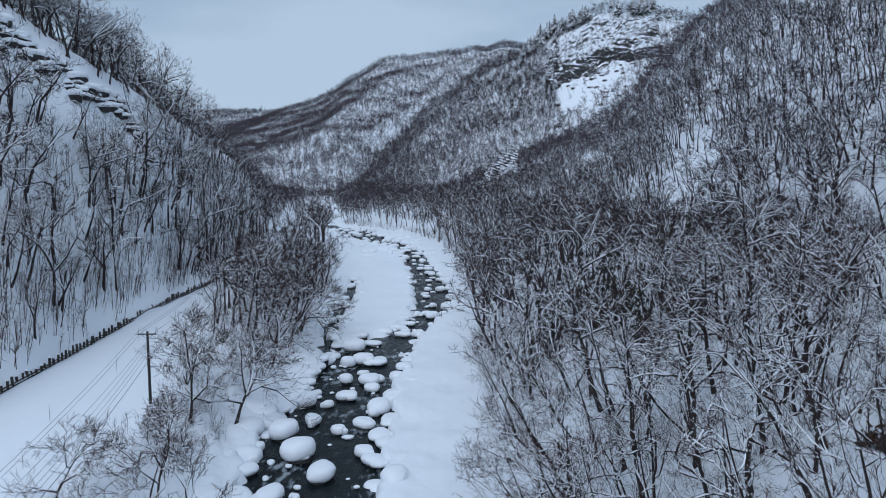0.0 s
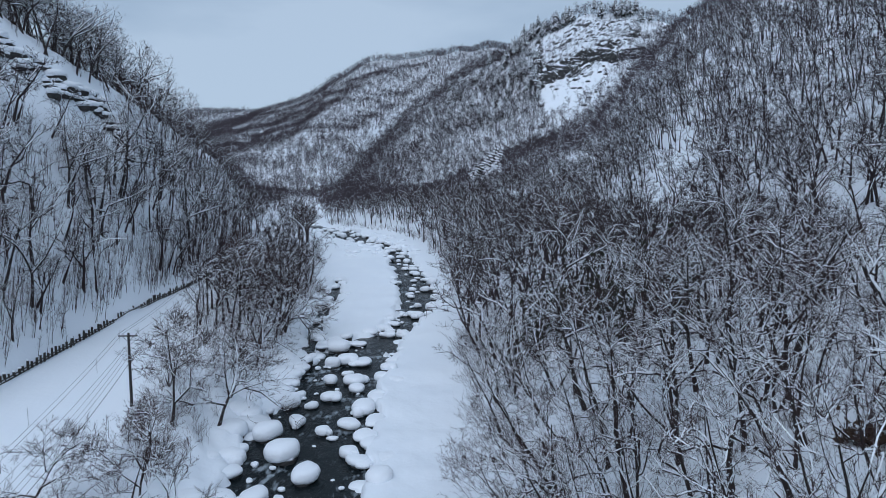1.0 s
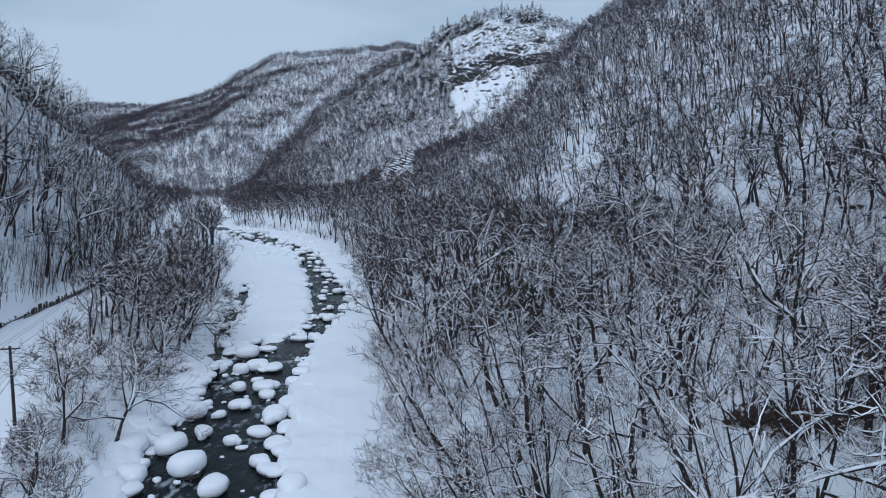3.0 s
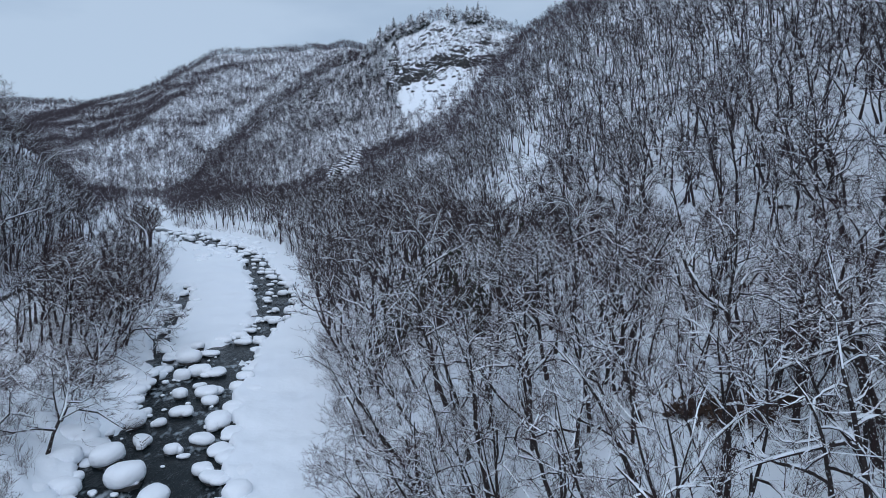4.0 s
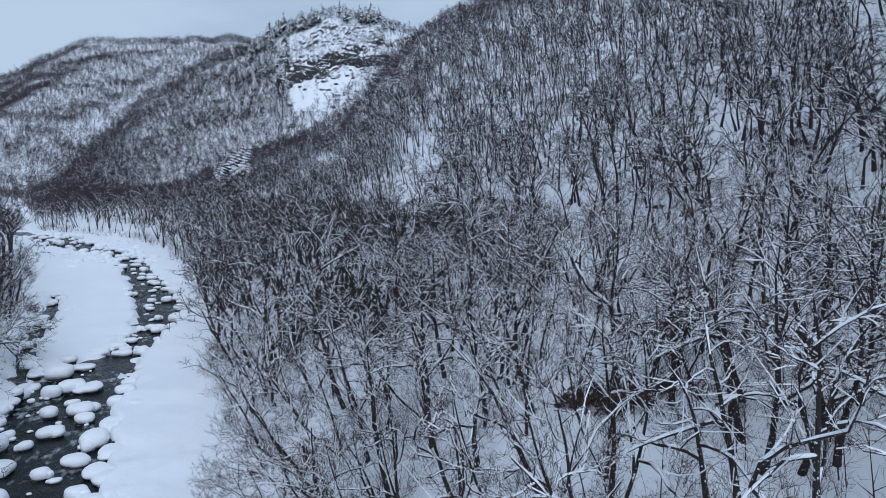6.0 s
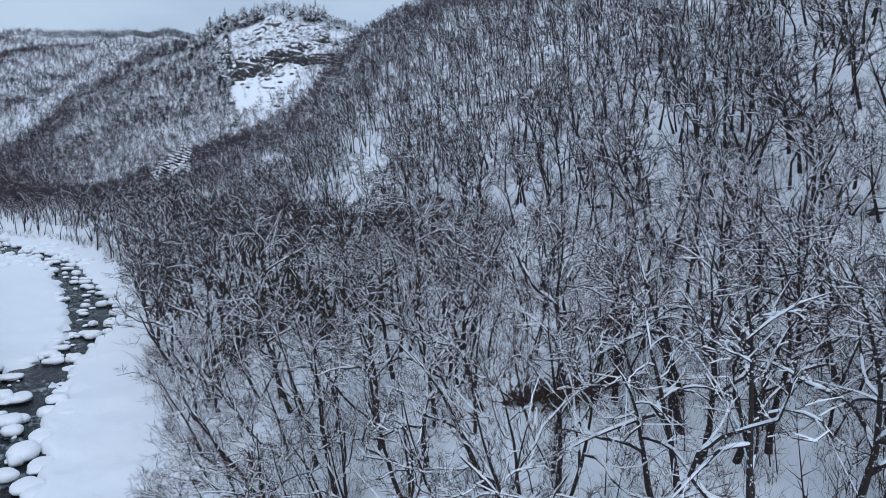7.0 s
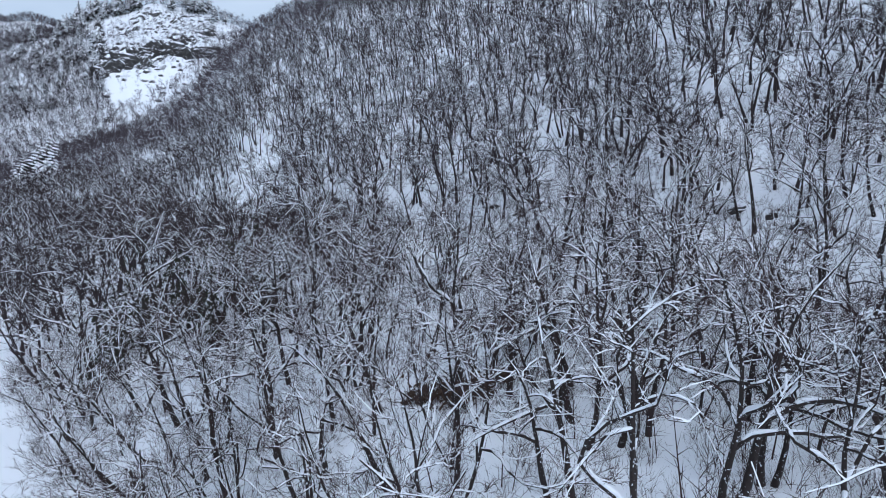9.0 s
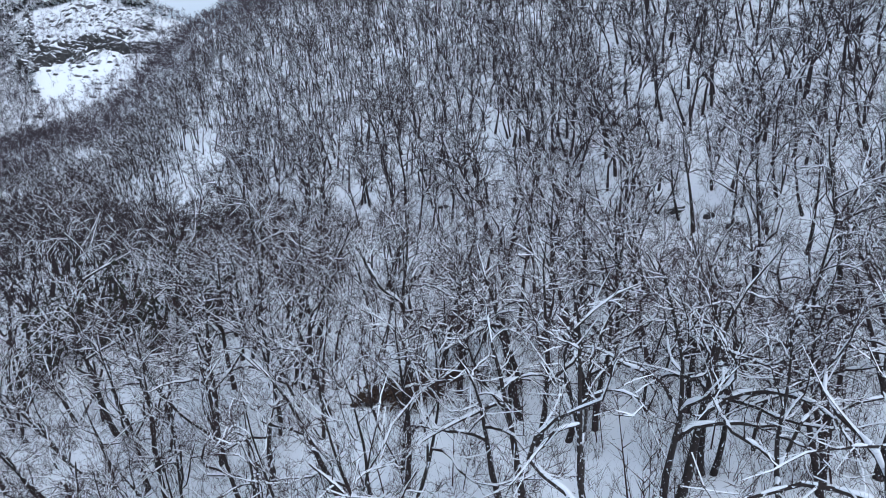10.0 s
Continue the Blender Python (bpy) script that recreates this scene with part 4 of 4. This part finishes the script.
def build_crags():
    rng = np.random.default_rng(31)
    meshes = [crag_mesh(400 + k) for k in range(6)]

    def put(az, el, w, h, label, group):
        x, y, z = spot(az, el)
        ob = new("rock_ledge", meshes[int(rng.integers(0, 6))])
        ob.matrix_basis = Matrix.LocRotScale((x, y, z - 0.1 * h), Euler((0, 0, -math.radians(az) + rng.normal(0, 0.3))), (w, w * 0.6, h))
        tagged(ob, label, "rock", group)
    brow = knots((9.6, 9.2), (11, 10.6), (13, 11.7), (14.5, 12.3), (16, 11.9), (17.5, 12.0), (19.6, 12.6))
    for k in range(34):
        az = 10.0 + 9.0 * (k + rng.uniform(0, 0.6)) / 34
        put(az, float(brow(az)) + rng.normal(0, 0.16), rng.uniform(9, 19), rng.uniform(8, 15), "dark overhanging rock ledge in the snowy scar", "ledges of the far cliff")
    steps = [make_boulder(340 + k, "rock_step") for k in range(5)]
    for ob in steps:
        tagged(ob, "dark rock step of a steep rib under thick snow", "rock", "steps of the rocky rib")
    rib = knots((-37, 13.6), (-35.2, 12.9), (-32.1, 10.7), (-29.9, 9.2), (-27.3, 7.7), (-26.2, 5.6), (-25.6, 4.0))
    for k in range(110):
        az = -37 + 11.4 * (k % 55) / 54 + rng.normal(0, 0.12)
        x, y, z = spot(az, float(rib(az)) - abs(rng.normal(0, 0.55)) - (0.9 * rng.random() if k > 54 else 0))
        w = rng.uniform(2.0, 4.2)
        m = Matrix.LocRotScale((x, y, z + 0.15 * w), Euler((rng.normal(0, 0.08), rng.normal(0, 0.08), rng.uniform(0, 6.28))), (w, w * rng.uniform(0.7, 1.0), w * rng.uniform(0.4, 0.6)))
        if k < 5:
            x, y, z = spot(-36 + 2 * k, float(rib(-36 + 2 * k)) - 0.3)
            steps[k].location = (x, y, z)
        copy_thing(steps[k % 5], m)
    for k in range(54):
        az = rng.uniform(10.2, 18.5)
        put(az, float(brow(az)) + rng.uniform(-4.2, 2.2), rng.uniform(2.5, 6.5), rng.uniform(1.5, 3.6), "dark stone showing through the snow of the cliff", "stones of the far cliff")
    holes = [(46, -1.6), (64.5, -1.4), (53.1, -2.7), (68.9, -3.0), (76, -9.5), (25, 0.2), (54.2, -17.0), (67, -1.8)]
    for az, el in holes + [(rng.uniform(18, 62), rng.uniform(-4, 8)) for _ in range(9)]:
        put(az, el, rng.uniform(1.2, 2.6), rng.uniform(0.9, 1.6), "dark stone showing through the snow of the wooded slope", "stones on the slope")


build_crags()


# ---- snow-laden conifers ----
def make_conifer(seed):
    rng = np.random.default_rng(seed)
    trunk, crown, snow = Heap(), Heap(), Heap()
    tube(trunk, np.array([(0, 0, -0.6), (0, 0, 9), (0, 0, 17.5)], float), np.array([0.3, 0.18, 0.03]), 6)
    for k in range(15):
        z = 3.5 + 14 * k / 15
        ln = (18.5 - z) * 0.30 * rng.uniform(0.75, 1.2)
        for _ in range(7):
            a = rng.uniform(0, 6.28)
            d, s = np.array([math.cos(a), math.sin(a), 0]), np.array([-math.sin(a), math.cos(a), 0])
            m, e = d * ln * 0.55 + (0, 0, z + 0.1), d * ln + (0, 0, z - ln * rng.uniform(0.15, 0.4))
            w = ln * 0.22 + 0.12
            for heap, up, f in ((crown, 0, 1.0), (snow, 0.16, 0.72)):
                if up and rng.random() < 0.25:
                    continue
                o = np.array([0, 0, up])
                heap.add([d * 0.1 + (0, 0, z) + o, m + s * w * f - (0, 0, 0.15) + o, m - s * w * f - (0, 0, 0.15) + o, e * 1.0 + o, m + (0, 0, 0.22) + o], tris=[(0, 1, 4), (0, 4, 2), (1, 3, 4), (4, 3, 2)])
    ob = new("conifer")
    part("trunk", trunk.mesh("trunk", [BARK], True), ob)
    part("crown", crown.mesh("crown", [NEEDLE]), ob)
    tagged(part("snow_load", snow.mesh("snow_load", [SNOW]), ob, "white snow on the boughs"), kind="stuff")
    return tagged(ob, "dark green conifer with snow on its drooping boughs", "conifer", "conifers on the far hill")


def build_conifers():
    rng = np.random.default_rng(51)
    kinds = [make_conifer(500 + k) for k in range(4)]
    spots = [(az, A_TOP + rng.uniform(-10, 6), rng.uniform(0.75, 1.25)) for az in np.concatenate([rng.uniform(7.5, 12.8, 26), rng.uniform(16.6, 18.6, 5), rng.uniform(12.8, 21, 6)])]
    spots += [(rng.uniform(1.5, 10.5), rng.uniform(560, 680), rng.uniform(0.6, 1.0)) for _ in range(34)]
    spots += [(9.6 + rng.uniform(-0.8, 0.8), rng.uniform(575, 660), rng.uniform(0.6, 0.95)) for _ in range(12)]
    spots += [(3.5, 352, 1.3), (4.3, 355, 1.6), (5.1, 358, 1.75), (5.8, 356, 1.5)]
    spots += [(rng.uniform(5.5, 10.0), rng.uniform(600, 690), rng.uniform(0.7, 1.1)) for _ in range(24)]
    for k, (az, r, s) in enumerate(spots):
        x, y = r * math.sin(radians(az)), r * math.cos(radians(az))
        m = Matrix.LocRotScale((x, y, ground_at(x, y)), Euler((0, rng.normal(0, 0.05) + (0.3 if 350 < r < 360 else 0), rng.uniform(0, 6.28) if r > 360 else 0)), (s * 1.15, s * 1.15, s))
        copy_thing(kinds[k % 4], m)
    for k, ob in enumerate(kinds):
        x, y = (690 * math.sin(radians(8 + 3.5 * k)), 690 * math.cos(radians(8 + 3.5 * k)))
        ob.location = (x, y, ground_at(x, y))


A_TOP = 688
build_conifers()


def build_cliff_shrubs():
    """Small bare shrubs that cling to the ledges of the scar."""
    rng = np.random.default_rng(81)
    az, r = np.radians(rng.uniform(9.4, 20.2, 700)), rng.uniform(0, 1, 700)
    low = SCAR_LOW(np.degrees(az))
    r = np.where(rng.random(700) < 0.85, 612 + 68 * r, low + (612 - low) * r)
    h = Heap()
    plant(h, [wood_arrays(360 + k, 3) for k in range(4)], r * np.sin(az), r * np.cos(az), rng, 0.28, 0.55)
    # same haze-paled bark colour as the far woods
    tagged(new("cliff_shrubs", h.mesh("cliff_shrubs", [HAZE_TWIG, SNOW])), "small bare shrubs clinging to the snowy cliff", "shrubs", kind="stuff")


build_cliff_shrubs()


# ---- shrubs that keep dead leaves, and dark climbers in the crowns ----
def make_leafy(seed, n, rx, rz, label, mat):
    rng = np.random.default_rng(seed)
    wand, leaf = Heap(), Heap()
    p1 = rng.normal(0, 1, (26, 3)) * (rx * 0.5, rx * 0.5, rz * 0.4) + (0, 0, rz * 0.55)
    spikes(wand, rng.normal(0, 0.25, (26, 3)) * (1, 1, 0.1), p1, np.full(26, 0.035))
    c = p1[rng.integers(0, 26, n)] * rng.uniform(0.35, 1.1, (n, 1)) + rng.normal(0, 0.28, (n, 3))
    a, b = rng.normal(0, 0.11, (n, 3)), rng.normal(0, 0.11, (n, 3))
    leaf.add(np.stack([c - a, c - b, c + a, c + b], 1), quads=np.arange(n * 4).reshape(-1, 4))
    ob = new("leafy_shrub")
    part("stem_clump", wand.mesh("stem_clump", [TWIG]), ob)
    tagged(part("foliage", leaf.mesh("foliage", [mat]), ob), kind="stuff")
    return tagged(ob, label, "shrub")


BROWN_LEAF = bark_material("dead_leaves", (0.035, 0.020, 0.012), (0.09, 0.055, 0.035), 0.88)
OLIVE_LEAF = bark_material("dark_climber_leaves", (0.012, 0.014, 0.008), (0.040, 0.040, 0.026), 0.88)


def build_leafy():
    rng = np.random.default_rng(61)
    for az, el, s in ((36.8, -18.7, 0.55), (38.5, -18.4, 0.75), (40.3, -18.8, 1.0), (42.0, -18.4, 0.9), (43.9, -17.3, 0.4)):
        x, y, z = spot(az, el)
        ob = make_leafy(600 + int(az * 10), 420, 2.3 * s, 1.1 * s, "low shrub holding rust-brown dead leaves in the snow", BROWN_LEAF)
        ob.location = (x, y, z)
    for k in range(15):
        az, r = 8.5 + 15.5 * (k + rng.uniform(0, 0.8)) / 15, rng.uniform(66, 80)
        x, y = r * math.sin(radians(az)), r * math.cos(radians(az))
        ob = make_leafy(640 + k, 520, 2.6, 7.6, "dark olive evergreen shrub among the bare trees", OLIVE_LEAF)
        ob.location = (x, y, ground_at(x, y))


build_leafy()


# ---- power line along the road ----
def make_pole(x, y, height):
    ob = new("utility_pole")
    z = ground_at(x, y)
    ob.location = (x, y, z)
    shaft, arm, brace = Heap(), Heap(), Heap()
    tube(shaft, np.array([(0, 0, -0.8), (0, 0, height * 0.5), (0, 0, height), (0, 0, height + 0.02)]), np.array([0.17, 0.145, 0.12, 0.01]), 10)
    tube(arm, np.array([(-1.05, -0.14, height - 0.3), (-1.04, -0.14, height - 0.3), (1.04, -0.14, height - 0.3), (1.05, -0.14, height - 0.3)]), np.array([0.01, 0.07, 0.07, 0.01]), 4)
    tube(brace, np.array([(-0.6, -0.13, height - 0.33), (0, -0.15, height - 0.95), (0.6, -0.13, height - 0.33)]), np.array([0.022, 0.022, 0.022]), 4)
    part("shaft", shaft.mesh("shaft", [POLE], True), ob)
    a = part("crossarm", arm.mesh("crossarm", [TIMBER]), ob)
    part("brace", brace.mesh("brace", [WIRE]), ob)
    pin = Heap()
    tube(pin, np.array([(0, 0, -0.02), (0, 0, 0.06), (0, 0, 0.12), (0, 0, 0.2), (0, 0, 0.21)]), np.array([0.02, 0.05, 0.035, 0.045, 0.005]), 8)
    me = pin.mesh("insulator", [CERAMIC], True)
    for dx in (-0.95, -0.5, 0.95):
        part("insulator", me, a, "grey ceramic insulator").location = (dx, -0.14, height - 0.22)
    box = Heap()
    tube(box, np.array([(0.15, 0, height - 3.0), (0.16, 0, height - 3.0), (0.50, 0, height - 2.85), (0.51, 0, height - 2.85)]), np.array([0.01, 0.09, 0.09, 0.01]), 8)
    part("bracket", box.mesh("bracket", [WIRE]), ob)
    cap = Heap()
    lathe(cap, [(0.15, height), (0.16, height + 0.08), (0.1, height + 0.16), (0.01, height + 0.18)], 10, np.random.default_rng(3), 0.05)
    part("snow_cap", cap.mesh("snow_cap", [SNOW], True), ob, "small white snow cap")
    tagged(ob, "dark wooden utility pole with one crossarm beside the road", "utility pole", "poles of the roadside power line")
    return np.array((x, y, z))


def build_line():
    tops = [(make_pole(x, y, 8.2), 8.2) for x, y in ((-25.5, 26.0), (-32.7, 66.6), (-38.6, 107.0), (-44.5, 149.0))]
    for (a, h), (b, _) in zip(tops[:-1], tops[1:]):
        for dx, dz in ((-0.95, 0), (-0.5, 0), (0.95, 0), (0.1, -1.3), (0.1, -1.9), (0.1, -2.4), (0.3, -2.9)):
            t = np.linspace(0, 1, 22)[:, None]
            p0, p1 = a + (dx, -0.14, h + dz), b + (dx, -0.14, h + dz)
            p = p0 + (p1 - p0) * t
            p[:, 2] -= (0.9 if dz < 0 else 0.6) * 4 * (t * (1 - t))[:, 0]
            w = Heap()
            tube(w, p, np.full(22, 0.016 if dz > -2.8 else 0.026), 4)
            tagged(new("power_cable", w.mesh("power_cable", [WIRE])), "thin black overhead cable strung between the poles", "cable", "cables of the roadside power line")


build_line()


# ---- snow fence along the foot of the slope ----
def build_fence():
    fence = new("roadside_fence")
    tagged(fence, "row of dark timber posts with rails, snow on top", "fence")
    post, cap, rail = Heap(), Heap(), Heap()
    tube(post, np.array([(0, 0, -0.4), (0, 0, 1.3), (0, 0, 1.34)]), np.array([0.15, 0.15, 0.11]), 6)
    lathe(cap, [(0.17, 1.31), (0.21, 1.37), (0.16, 1.5), (0.01, 1.55)], 8, np.random.default_rng(5), 0.06)
    pm, cm = post.mesh("post", [TIMBER]), cap.mesh("snow_cap", [SNOW], True)
    rng = np.random.default_rng(71)
    spots = [(float(fence_line(y)) - 0.3, y) for y in np.arange(42, 172, 0.95)]
    for k, (x, y) in enumerate(spots):
        m = Matrix.LocRotScale((x + rng.normal(0, 0.05), y, ground_at(x + 0.6, y) + rng.normal(0, 0.07)), Euler((rng.normal(0, 0.05), rng.normal(0, 0.05), rng.uniform(0, 3))), (1, rng.uniform(0.8, 1.3), rng.uniform(0.6, 1.15)))
        ob = part("post", pm, fence)
        ob.matrix_basis = m
        if rng.random() < 0.6:
            part("snow_cap", cm, ob, "small white snow cap")
    for k in range(0, len(spots) - 5, 5):
        (x0, y0), (x1, y1) = spots[k], spots[k + 5]
        for dz in (0.35, 0.7):
            h = Heap()
            tube(h, np.array([(x0 + 0.16, y0, ground_at(x0 + 0.6, y0) + dz), (x1 + 0.16, y1, ground_at(x1 + 0.6, y1) + dz)]), np.array([0.1, 0.1]), 4)
            part("rail", h.mesh("rail", [TIMBER]), fence)


build_fence()


# ---- marker canes in the road's snow ----
def build_canes():
    h = Heap()
    tube(h, np.array([(0, 0, -0.3), (0.02, 0, 1.0), (0.0, 0, 1.9)]), np.array([0.02, 0.018, 0.014]), 5)
    me = h.mesh("marker_cane", [TIMBER])
    for x, y in ((-42.5, 78.0), (-41.0, 62.0), (-37.0, 52.0), (-46.5, 92.0), (-47.0, 106.0)):
        ob = new("marker_cane", me)
        ob.location = (x, y, ground_at(x, y))
        tagged(ob, "thin bare cane standing in the snow of the road", "marker cane", "canes along the road")


build_canes()
